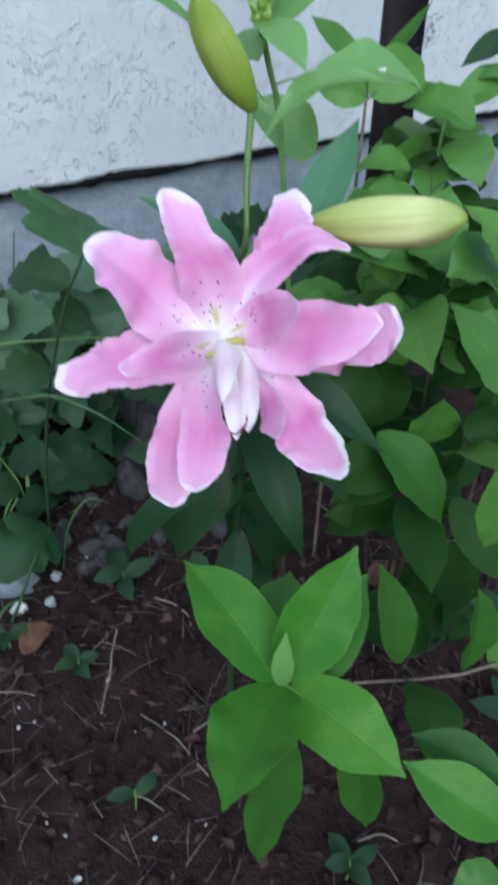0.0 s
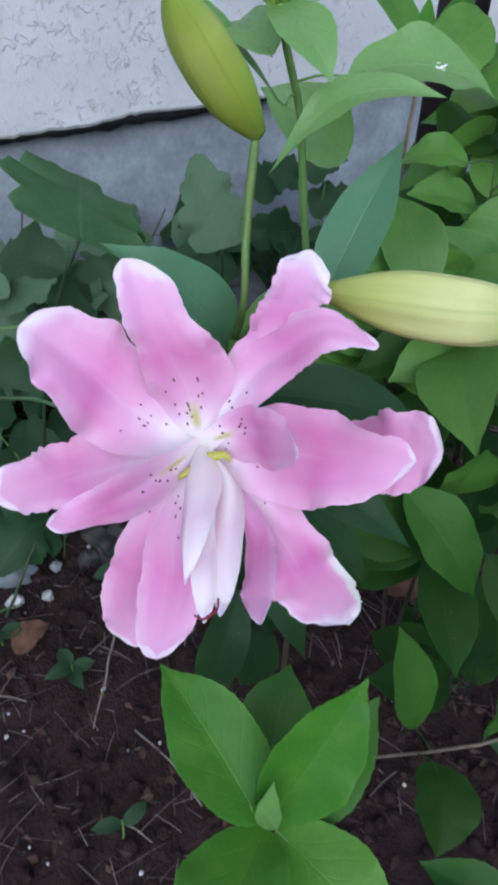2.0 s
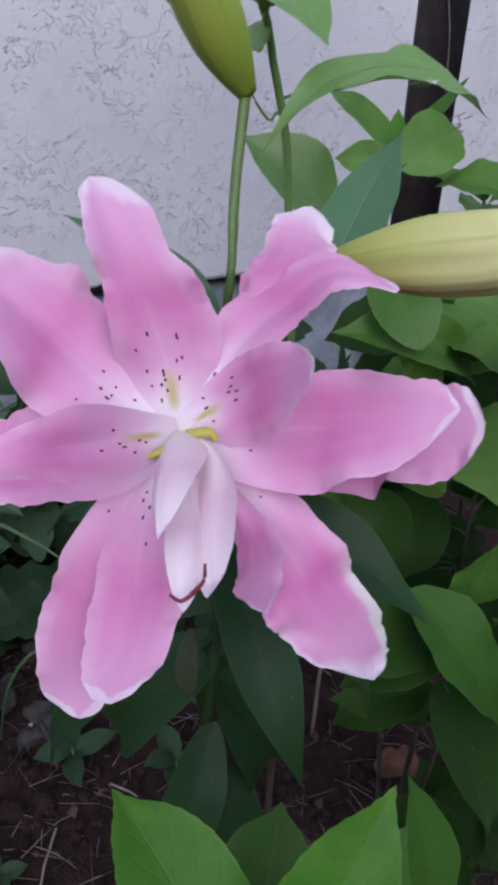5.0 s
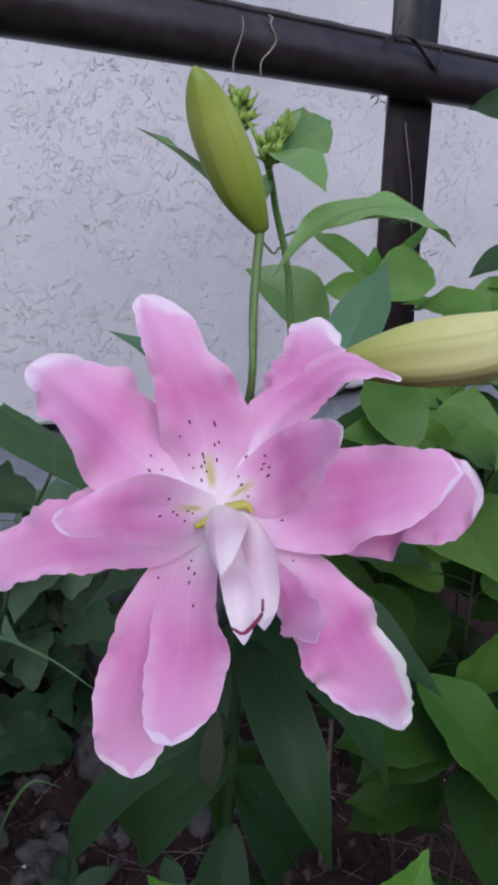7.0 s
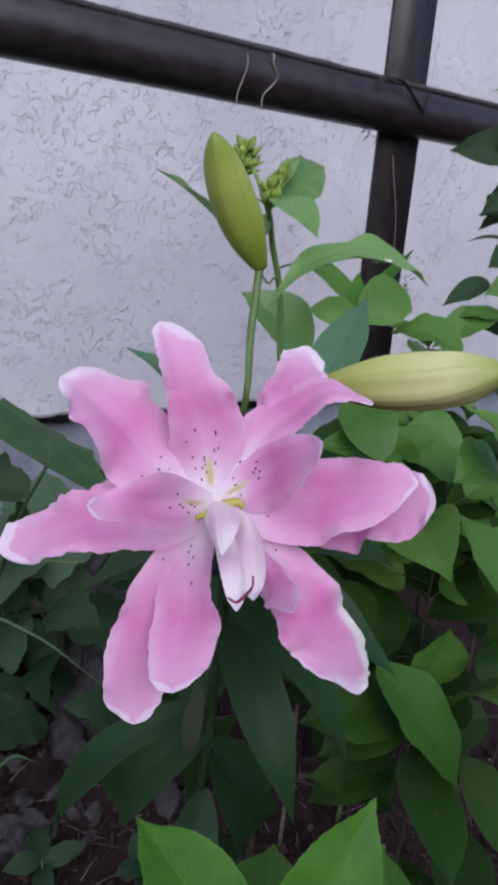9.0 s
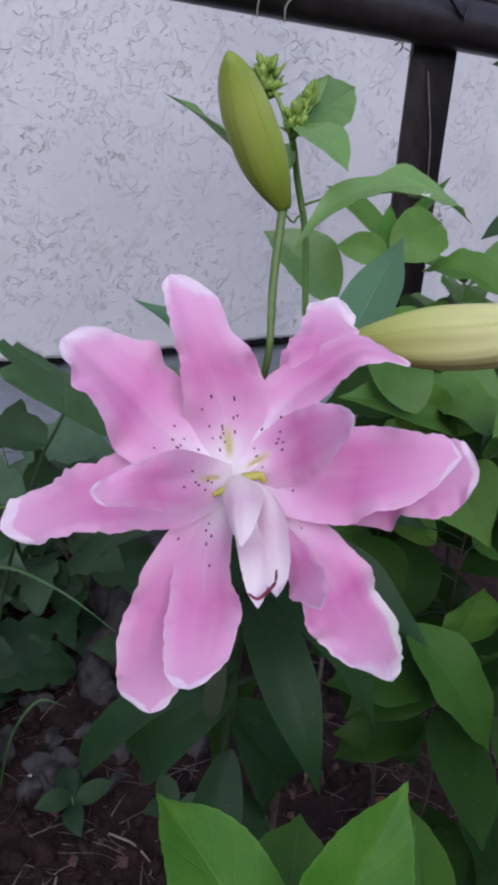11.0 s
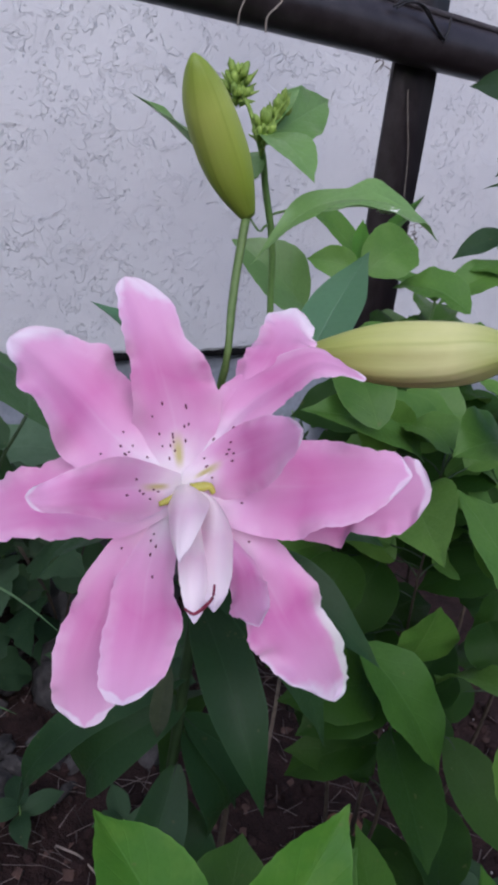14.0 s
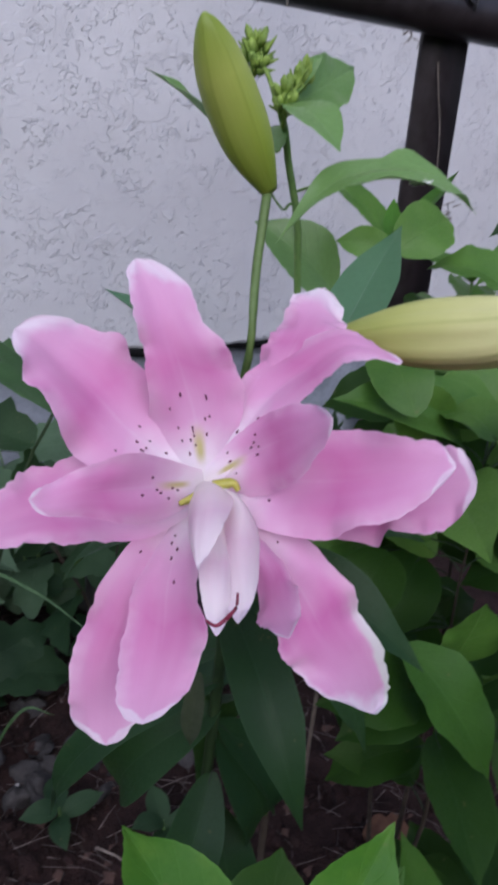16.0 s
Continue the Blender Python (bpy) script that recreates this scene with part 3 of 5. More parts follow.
def petal(parent, knots, one, rib, other, mat, dots=0, dot_span=(0.12, 0.27), seed=0.0, ruffle=0.0, waves=3.0, frill=0.0009, blunt=12.0, bulge=0.0, roll=0.0, label=""):
    """A petal drawn between two margins and its midrib, from the heart outwards: wavy at the margins, ridged beside the midrib, blunt at the tip."""
    bm = bmesh.new()
    uvl = bm.loops.layers.uv.verify()
    nu, nv = 48, 20
    ks = (0.0, *knots)
    one, rib, other = ([HEART + (V(p) - HEART) * 1.008 for p in c] for c in (one, rib, other))
    grow = (0.45, 0.0, 0.45)
    A, M, B = ([HEART + (c[0] - rib[0]) * g] + c for c, g in zip((one, rib, other), grow))
    size = (one[1] - other[1]).length / 2
    grid = []
    for i in range(nu + 1):
        u = 1 - (1 - i / nu) ** 1.5
        a, m, b = (through_knots(ks, c, u) for c in (A, M, B))
        ahead = through_knots(ks, M, min(u + 0.02, 1)) - through_knots(ks, M, max(u - 0.02, 0))
        n = (b - a).cross(ahead).normalized()
        if n.dot(OUT) < 0:
            n = -n
        end = 1.07 * max(1 - u ** (blunt * 1.8), 0.0) ** 0.34
        row = []
        for j in range(nv + 1):
            v = j / nv
            x = (v - 0.5) * 2
            k = x * end
            side = ((b - m) * k if x > 0 else (m - a) * k) * (0.5 + 0.5 * abs(x)) + (b - a) / 2 * k * (0.5 - 0.5 * abs(x))
            p = m + side
            edge = abs(x) ** 2.2
            w = abs(end)
            ph = u * waves * 2 * pi + (2.1 if x > 0 else 0) + seed
            z = ruffle * edge * (sin(ph) + 0.5 * sin(1.9 * ph + seed)) * min(1, 3 * u) * w
            z -= 0.11 * size * (cos(x * 5.2) - 0.4) * (1 - abs(x)) * min(1, 3 * u) * (1 - u)
            z += bulge * (1 - x * x) * sin(pi * min(u * 1.1, 1.0)) ** 0.6
            z += roll * max(x - 0.55, 0) * 2.2 * min(1, max(u - 0.25, 0) * 2.5)
            z += 0.05 * size * noise.noise(V((u * 4 + seed, x * 1.6, seed))) * min(1, 3 * u)
            z += frill * edge * noise.noise(V((u * 21 + seed * 5, x * 3 + 7, seed))) * min(1, 2 * u)
            e = (ruffle * 0.4 * cos(1.3 * ph + seed) + frill * noise.noise(V((u * 26 + seed * 3, x * 3, seed)))) * edge * min(1, 2 * u) * w
            row.append(bm.verts.new(p + n * z + (b - a).normalized() * e * (1 if x > 0 else -1)))
        grid.append(row)
    us = [1 - (1 - i / nu) ** 1.5 for i in range(nu + 1)]
    for i in range(nu):
        for j in range(nv):
            q = ((i, j), (i, j + 1), (i + 1, j + 1), (i + 1, j))
            f = bm.faces.new([grid[r][c] for r, c in q])
            for lp, (r, c) in zip(f.loops, q):
                lp[uvl].uv = (us[r], c / nv)
    if dots:
        lo, hi = (1 - (1 - d) ** (1 / 1.5) for d in dot_span)
        specks(bm, grid, lo, hi, dots, int(seed * 10) + 3)
    return part("petal", bm, [mat, SPECK], parent, label)


def bud(parent, pts, r, mat, label, full=False):
    """A closed lily bud: six tepals meet in grooves; fat below the middle, blunt at the tip."""
    bm = bmesh.new()
    uvl = bm.loops.layers.uv.verify()
    nu, ns = 28, 36
    rings = []
    up = V((0.2, -0.5, 0.8))
    for i in range(nu + 1):
        u = i / nu
        c = glide(pts, u)
        t = (glide(pts, min(u + 0.02, 1)) - glide(pts, max(u - 0.02, 0))).normalized()
        s = t.cross(up).normalized()
        w = s.cross(t)
        k = r * (0.34 + 0.66 * sin(pi / 2 * u / 0.45) if u < 0.45 else max(1 - ((u - 0.45) / 0.56) ** 2.2, 0) ** 0.72)
        if full:       # about to open: narrow at its foot, blunt at its tip
            k = r * (0.24 + 0.76 * sin(pi / 2 * min(u / 0.48, 1)) if u < 0.48 else max(1 - ((u - 0.48) / 0.535) ** 2.2, 0) ** 0.68)
        ring = []
        for j in range(ns):
            a = 2 * pi * j / ns
            g = 1 - (0.10 if full else 0.022) * abs(cos(3 * a)) ** 6 * sin(pi * u) + 0.02 * cos(3 * a + 1)
            ring.append(bm.verts.new(c + (s * cos(a) + w * sin(a)) * k * g))
        rings.append(ring)
    for i in range(nu):
        for j in range(ns):
            q = ((i, j), (i, j + 1), (i + 1, j + 1), (i + 1, j))
            f = bm.faces.new([rings[a][b % ns] for a, b in q])
            for lp, (a, b) in zip(f.loops, q):
                lp[uvl].uv = (a / nu, b / ns)
    bm.faces.new(rings[0][::-1])
    bm.faces.new(rings[-1])
    return part("bud", bm, mat, parent, label)


def build_lily():
    plant = thing("lily_plant", (0.273, 0.46, 0.0), "pink double lily in full bloom with two closed buds", "lily")
    bm = bmesh.new()
    tube(bm, [(0.273, 0.46, -0.02), (0.278, 0.45, 0.30), (0.276, 0.43, 0.55), (0.262, 0.415, 0.66)], 0.0040, 0.0038, 10, 24)
    part("stem", bm, STEM_SHADED, plant)
    # stalk of the open flower, of the upper bud and of the cream bud
    bm = bmesh.new()
    tube(bm, [(0.262, 0.415, 0.66), (0.250, 0.39, 0.668), (0.222, 0.362, 0.657)], 0.0042, 0.0050, 8, 8)
    part("stalk", bm, STEM, plant)
    bm = bmesh.new()
    tube(bm, [(0.262, 0.415, 0.66), (0.2555, 0.392, 0.700), (0.262, 0.402, 0.735), (0.2705, 0.411, 0.771)], 0.0018, 0.0022, 8, 12)
    part("stalk", bm, STEM_BUD, plant)
    bm = bmesh.new()
    tube(bm, [(0.262, 0.415, 0.66), (0.275, 0.405, 0.69), (0.283, 0.378, 0.708), (0.287, 0.363, 0.714)], 0.0030, 0.0036, 8, 10)
    part("stalk", bm, STEM, plant)
    bud(plant, [(0.2712, 0.4115, 0.769), (0.256, 0.408, 0.789), (0.239, 0.4015, 0.812), (0.2265, 0.394, 0.830)], 0.0116, BUD_GREEN, "closed yellow-green lily bud")
    bud(plant, [(0.284, 0.368, 0.712), (0.300, 0.338, 0.719), (0.315, 0.306, 0.727), (0.3235, 0.282, 0.7355)], 0.0146, BUD_CREAM, "swollen cream-yellow lily bud about to open", True)

    # the flower: a throat with petals round it
    bm = bmesh.new()
    lump(bm, HEART - OUT * 0.017, 0.012, (1, 1, 1), 0.05, 2, 3)
    flower = part("flower", bm, [PETAL_INNER], plant, "open double pink lily flower with white-edged petals")
    # outer and inner whorls, then the pale closed heart
    petal(flower, (0.25, 0.5, 0.75, 0.9, 1),
          [(0.1973, 0.3631, 0.6817), (0.1940, 0.3604, 0.7056), (0.1896, 0.3615, 0.7227), (0.1889, 0.3684, 0.7334), (0.1892, 0.3769, 0.7408)],
          [(0.2110, 0.3538, 0.6853), (0.2054, 0.3563, 0.7048), (0.2002, 0.3612, 0.7223), (0.1977, 0.3696, 0.7334), (0.1954, 0.3787, 0.7435)],
          [(0.2288, 0.3536, 0.6847), (0.2266, 0.3526, 0.7047), (0.2140, 0.3585, 0.7231), (0.2103, 0.3659, 0.7362), (0.2038, 0.3761, 0.7436)], PETAL_FURROW, dots=16, dot_span=(0.14, 0.40), seed=1, ruffle=0.0016, waves=2.6, blunt=16)
    petal(flower, (0.3, 0.55, 0.8, 0.93, 1),
          [(0.2013, 0.3695, 0.6900), (0.1932, 0.3786, 0.7088), (0.1809, 0.3897, 0.7152), (0.1733, 0.3933, 0.7196), (0.1627, 0.3965, 0.7205)],
          [(0.1881, 0.3627, 0.6820), (0.1771, 0.3724, 0.6955), (0.1662, 0.3850, 0.7069), (0.1589, 0.3899, 0.7140), (0.1537, 0.3925, 0.7163)],
          [(0.1722, 0.3575, 0.6717), (0.1595, 0.3609, 0.6919), (0.1534, 0.3729, 0.7062), (0.1507, 0.3802, 0.7090), (0.1498, 0.3860, 0.7133)], PETAL_TIP, dots=9, dot_span=(0.14, 0.30), seed=2, ruffle=0.0022, waves=2.8, blunt=16)
    petal(flower, (0.3, 0.6, 0.85, 1),
          [(0.2390, 0.3633, 0.6997), (0.2529, 0.3679, 0.7162), (0.2622, 0.3716, 0.7272), (0.2687, 0.3741, 0.7325)],
          [(0.2430, 0.3532, 0.7000), (0.2575, 0.3563, 0.7172), (0.2691, 0.3641, 0.7266), (0.2761, 0.3704, 0.7321)],
          [(0.2507, 0.3429, 0.7005), (0.2653, 0.3447, 0.7169), (0.2757, 0.3531, 0.7219), (0.2809, 0.3614, 0.7260)], PETAL_WHITE, seed=3, ruffle=0.0020, waves=3.4, frill=0.0026, blunt=14)
    petal(flower, (0.3, 0.55, 0.75, 0.9, 1),
          [(0.2366, 0.3633, 0.6973), (0.2535, 0.3550, 0.7122), (0.2655, 0.3442, 0.7208), (0.2743, 0.3331, 0.7191), (0.2807, 0.3222, 0.7143)],
          [(0.2392, 0.3490, 0.6945), (0.2530, 0.3418, 0.7083), (0.2631, 0.3352, 0.7177), (0.2719, 0.3277, 0.7174), (0.2790, 0.3199, 0.7136)],
          [(0.2402, 0.3340, 0.6955), (0.2520, 0.3280, 0.7084), (0.2604, 0.3256, 0.7151), (0.2696, 0.3222, 0.7151), (0.2768, 0.3186, 0.7120)], PETAL, dots=3, dot_span=(0.16, 0.26), seed=4, ruffle=0.0006, waves=2.2, blunt=24)
    petal(flower, (0.3, 0.55, 0.8, 0.93, 1),
          [(0.1749, 0.3662, 0.6725), (0.1549, 0.3727, 0.6665), (0.1388, 0.3821, 0.6559), (0.1303, 0.3882, 0.6486), (0.1253, 0.3900, 0.6428)],
          [(0.1774, 0.3550, 0.6605), (0.1564, 0.3615, 0.6558), (0.1410, 0.3717, 0.6484), (0.1302, 0.3790, 0.6422), (0.1226, 0.3841, 0.6395)],
          [(0.1813, 0.3409, 0.6491), (0.1570, 0.3496, 0.6488), (0.1397, 0.3622, 0.6437), (0.1331, 0.3687, 0.6372), (0.1251, 0.3768, 0.6362)], PETAL, seed=5, ruffle=0.0018, waves=2.6, frill=0.0018, blunt=16)
    petal(flower, (0.3, 0.6, 0.85, 1),
          [(0.1754, 0.3225, 0.6897), (0.1578, 0.3191, 0.6902), (0.1454, 0.3180, 0.6873), (0.1391, 0.3151, 0.6875)],
          [(0.1783, 0.3245, 0.6771), (0.1565, 0.3163, 0.6828), (0.1436, 0.3145, 0.6831), (0.1372, 0.3146, 0.6846)],
          [(0.1795, 0.3228, 0.6650), (0.1569, 0.3146, 0.6752), (0.1446, 0.3131, 0.6788), (0.1385, 0.3138, 0.6804)], PETAL_FURROW, dots=7, dot_span=(0.16, 0.36), seed=6, ruffle=0.0005, waves=2.0, frill=0.0004, blunt=18)
    petal(flower, (0.4, 0.7, 0.9, 1),
          [(0.2783, 0.3387, 0.6578), (0.2903, 0.3188, 0.6750), (0.2974, 0.3038, 0.6821), (0.2998, 0.2958, 0.6814)],
          [(0.2671, 0.3228, 0.6529), (0.2848, 0.3058, 0.6651), (0.2926, 0.2954, 0.6705), (0.2972, 0.2898, 0.6748)],
          [(0.2560, 0.3098, 0.6493), (0.2735, 0.2938, 0.6566), (0.2873, 0.2863, 0.6615), (0.2937, 0.2855, 0.6672)], PETAL, seed=7, ruffle=0.0022, waves=3.0, frill=0.0018, blunt=16)
    petal(flower, (0.3, 0.55, 0.8, 0.93, 1),
          [(0.2423, 0.3399, 0.6800), (0.2546, 0.3193, 0.6889), (0.2626, 0.2933, 0.6946), (0.2690, 0.2847, 0.6946), (0.2716, 0.2810, 0.6925)],
          [(0.2358, 0.3284, 0.6681), (0.2492, 0.3077, 0.6753), (0.2601, 0.2901, 0.6839), (0.2677, 0.2822, 0.6877), (0.2715, 0.2784, 0.6891)],
          [(0.2296, 0.3125, 0.6548), (0.2402, 0.2955, 0.6627), (0.2541, 0.2834, 0.6726), (0.2638, 0.2790, 0.6802), (0.2702, 0.2777, 0.6860)], PETAL, dots=6, dot_span=(0.16, 0.34), seed=8, ruffle=0.0014, waves=2.6, blunt=18)
    petal(flower, (0.3, 0.6, 0.85, 1),
          [(0.2234, 0.3384, 0.6868), (0.2265, 0.3196, 0.7012), (0.2262, 0.3011, 0.7084), (0.2227, 0.2894, 0.7117)],
          [(0.2246, 0.3326, 0.6800), (0.2237, 0.3122, 0.6934), (0.2231, 0.2953, 0.7037), (0.2221, 0.2860, 0.7097)],
          [(0.2265, 0.3282, 0.6649), (0.2260, 0.3072, 0.6797), (0.2237, 0.2911, 0.6979), (0.2223, 0.2855, 0.7054)], PETAL_FURROW, dots=10, dot_span=(0.13, 0.36), seed=9, ruffle=0.0006, frill=0.0005, blunt=10)
    petal(flower, (0.35, 0.6, 0.85, 1),
          [(0.2218, 0.3110, 0.6285), (0.2196, 0.2934, 0.6181), (0.2292, 0.2824, 0.6065), (0.2363, 0.2776, 0.6012)],
          [(0.2284, 0.3050, 0.6396), (0.2334, 0.2914, 0.6259), (0.2458, 0.2839, 0.6073), (0.2522, 0.2795, 0.5902)],
          [(0.2408, 0.3019, 0.6460), (0.2488, 0.2909, 0.6294), (0.2600, 0.2854, 0.6024), (0.2676, 0.2850, 0.5874)], PETAL_RIM, dots=3, dot_span=(0.18, 0.30), seed=10, roll=0.0025, ruffle=0.0018, waves=3.0, frill=0.0016, blunt=14)
    petal(flower, (0.4, 0.75, 1),
          [(0.2150, 0.3111, 0.6454), (0.1988, 0.2810, 0.6464), (0.1931, 0.2630, 0.6546)],
          [(0.2184, 0.3098, 0.6477), (0.2061, 0.2821, 0.6496), (0.1960, 0.2611, 0.6542)],
          [(0.2246, 0.3089, 0.6459), (0.2134, 0.2815, 0.6505), (0.1994, 0.2621, 0.6560)], PETAL, seed=11, ruffle=0.0006, blunt=8)
    petal(flower, (0.35, 0.65, 0.9, 1),
          [(0.1736, 0.3396, 0.6404), (0.1568, 0.3345, 0.6113), (0.1531, 0.3292, 0.5873), (0.1565, 0.3249, 0.5786)],
          [(0.1835, 0.3342, 0.6340), (0.1675, 0.3276, 0.6087), (0.1629, 0.3233, 0.5869), (0.1626, 0.3197, 0.5778)],
          [(0.1911, 0.3287, 0.6282), (0.1780, 0.3202, 0.6054), (0.1728, 0.3173, 0.5876), (0.1692, 0.3162, 0.5800)], PETAL, dots=2, dot_span=(0.20, 0.30), seed=12, ruffle=0.0013, waves=3.0, frill=0.0010, blunt=20)
    petal(flower, (0.3, 0.6, 0.85, 1),
          [(0.1825, 0.3359, 0.6381), (0.1702, 0.3203, 0.6244), (0.1609, 0.3040, 0.6142), (0.1590, 0.2925, 0.6130)],
          [(0.1909, 0.3298, 0.6398), (0.1804, 0.3121, 0.6256), (0.1695, 0.2974, 0.6159), (0.1635, 0.2890, 0.6127)],
          [(0.1988, 0.3253, 0.6362), (0.1927, 0.3050, 0.6256), (0.1803, 0.2934, 0.6176), (0.1699, 0.2871, 0.6148)], PETAL, dots=5, dot_span=(0.18, 0.34), seed=13, ruffle=0.0010, waves=2.6, frill=0.0009, blunt=20)
    petal(flower, (0.2, 0.6, 0.9, 1),
          [(0.1996, 0.3335, 0.6639), (0.1820, 0.2988, 0.6715), (0.1750, 0.2813, 0.6731), (0.1732, 0.2768, 0.6739)],
          [(0.2046, 0.3298, 0.6683), (0.1861, 0.2966, 0.6739), (0.1758, 0.2801, 0.6733), (0.1733, 0.2760, 0.6740)],
          [(0.2109, 0.3243, 0.6678), (0.1907, 0.2934, 0.6767), (0.1780, 0.2797, 0.6750), (0.1741, 0.2764, 0.6745)], PETAL_INNER, seed=14, frill=0.0003, blunt=8, bulge=0.0040)
    petal(flower, (0.3, 0.65, 0.9, 1),
          [(0.2079, 0.3257, 0.6608), (0.1920, 0.2968, 0.6560), (0.1847, 0.2770, 0.6575), (0.1820, 0.2704, 0.6590)],
          [(0.2120, 0.3208, 0.6637), (0.1970, 0.2922, 0.6595), (0.1877, 0.2745, 0.6582), (0.1829, 0.2683, 0.6584)],
          [(0.2166, 0.3182, 0.6613), (0.2021, 0.2895, 0.6599), (0.1901, 0.2730, 0.6601), (0.1846, 0.2681, 0.6599)], PETAL_INNER, seed=15, frill=0.0003, blunt=10, bulge=0.0050)
    petal(flower, (0.3, 0.65, 0.9, 1),
          [(0.1907, 0.3087, 0.6613), (0.1804, 0.2874, 0.6615), (0.1775, 0.2774, 0.6562), (0.1771, 0.2733, 0.6540)],
          [(0.1959, 0.3079, 0.6604), (0.1848, 0.2857, 0.6605), (0.1801, 0.2756, 0.6561), (0.1778, 0.2711, 0.6537)],
          [(0.2004, 0.3052, 0.6607), (0.1891, 0.2840, 0.6597), (0.1840, 0.2757, 0.6555), (0.1809, 0.2725, 0.6539)], PETAL_INNER, seed=16, frill=0.0003, blunt=10, bulge=0.0035)
    for line in (((0.2075, 0.3365, 0.6642), (0.2012, 0.3352, 0.6640), (0.1955, 0.3345, 0.6632)), ((0.2110, 0.3375, 0.6660), (0.2168, 0.3340, 0.6681), (0.2187, 0.3318, 0.6655))):
        bm = bmesh.new()
        tube(bm, line, 0.0026, 0.0010, 8, 10)
        part("nectary", bm, NECTAR, flower, "yellow-green nectar furrow")
    for line in (((0.1829, 0.2694, 0.6676), (0.1820, 0.2683, 0.6636), (0.1792, 0.2688, 0.6601)), ((0.1744, 0.2720, 0.6593), (0.1766, 0.2699, 0.6580), (0.1791, 0.2689, 0.6599))):
        bm = bmesh.new()
        tube(bm, line, 0.0004, 0.0007, 6, 8)
        part("anther", bm, ANTHER, flower, "maroon anther peeping out of the heart")
    return plant


lily = build_lily()


# ---------------------------------------------------------------- leafy plants
VIEWWARD = V((-0.52, -0.74, 0.42))     # towards where the camera mostly stands, so leaves fit its view
SKYWARD = V((-0.22, -0.36, 0.90))    # towards the sky, leaning to the camera's side
# near level, tipped so that the camera sees the upper face
LEVEL = V((-0.22, -0.28, 0.93))
leaf_seed = 0.0


def lance(u):
    """Half-width of a narrow lily leaf."""
    return max(sin(pi * min(u ** 0.8 * 0.96 + 0.04, 1.0)), 0.0) ** 0.9 * (1 - 0.45 * max(u - 0.55, 0) / 0.45)


def spoon(u):
    """Half-width of a bract that is narrow at its foot."""
    return max(sin(pi * min(u ** 1.25, 1.0)), 0.0) ** 1.1


def egg(u):
    """Half-width of a broad leaf: widest below the middle, rounded at its foot, drawn out to a fine point."""
    w = max(sin(pi * u ** 0.76), 0.0) ** 0.88
    return w * (1 - 0.28 * max(u - 0.55, 0) / 0.45 - 0.36 * max(u - 0.80, 0) / 0.20) + 0.02 * (1 - u)


def stem_near(stems, p):
    best = None
    for pts in stems:
        for i in range(41):
            q = glide(pts, i / 40)
            d = (q - p).length + 0.25 * max(0, q.z - p.z)
            if best is None or d < best[0]:
                best = (d, q)
    return best


def leaf(plant, base, tip, width, mat, arch=0.008, face=VIEWWARD, stems=None, shape=egg, nu=20, nv=8, via=(), steady=False):
    """One blade with its stalk; the stalk runs to the nearest of the plant's stems."""
    global leaf_seed
    leaf_seed += 0.618
    rnd = random.Random(int(leaf_seed * 1000))
    b, t = V(base), V(tip)
    j = 0.03 if steady else 0.05 if face is LEVEL else 0.25
    f = (V(face) + V((rnd.uniform(-j, j), rnd.uniform(-j, j), rnd.uniform(-j, j) * 0.8))).normalized()
    ax = (t - b).normalized()
    n = (f - ax * f.dot(ax)).normalized()
    ln = (t - b).length
    m1, m2 = b.lerp(t, 0.36) + n * arch, b.lerp(t, 0.72) + n * arch * 0.8
    bm = bmesh.new()
    blade(bm, [b, *via, t] if via else [b, m1, m2, t], width / 2, shape, f, f, cup=rnd.uniform(-0.05, 0.14), crease=rnd.uniform(0.10, 0.30), ruffle=width * rnd.uniform(0.012, 0.05),
          waves=rnd.uniform(1.5, 3.0), seed=leaf_seed, nu=nu, nv=nv, left=rnd.uniform(0.92, 1.06), right=rnd.uniform(0.92, 1.06), roll_tip=rnd.uniform(0.0, 0.025),
          saw=width * 0.010 if shape is egg else 0.0)
    near = stem_near(stems, b) if stems else None
    if near and 0.004 < near[0] < 0.045:
        q = near[1]
        tube(bm, [q, q.lerp(b, 0.5) + V((0, 0, 0.002)), b, b.lerp(m1, 0.3)], 0.0008, 0.0006, 6, 7, slot=1)
    return part("leaf", bm, [mat, STEM if mat in (LEAF_PALE, LEAF_YOUNG) else STEM_SHADED], plant)


def stalks(plant, stems, r0, r1, mat, name="stem"):
    for k, pts in enumerate(stems):
        bm = bmesh.new()
        tube(bm, pts, r0, r1, 8, 16, 0.0015, k + 1)
        part(name, bm, mat, plant)


def filler(plant, stems, rnd, count, mat, size, lo, hi):
    """Further leaves along the stems, in pairs."""
    for k in range(count):
        pts = stems[k % len(stems)]
        q = glide(pts, rnd.uniform(lo, hi))
        a = rnd.uniform(0, 2 * pi)
        d = V((cos(a), sin(a), rnd.uniform(-0.5, 0.35))).normalized()
        w = size * rnd.uniform(0.75, 1.2)
        if d.y < -0.2:
            d.y = -d.y
        b = q + d * rnd.uniform(0.010, 0.030)
        leaf(plant, b, b + d * w * rnd.uniform(1.5, 1.9), w, mat, rnd.uniform(0.004, 0.014), V((-0.2, -0.4, 0.8)), stems)


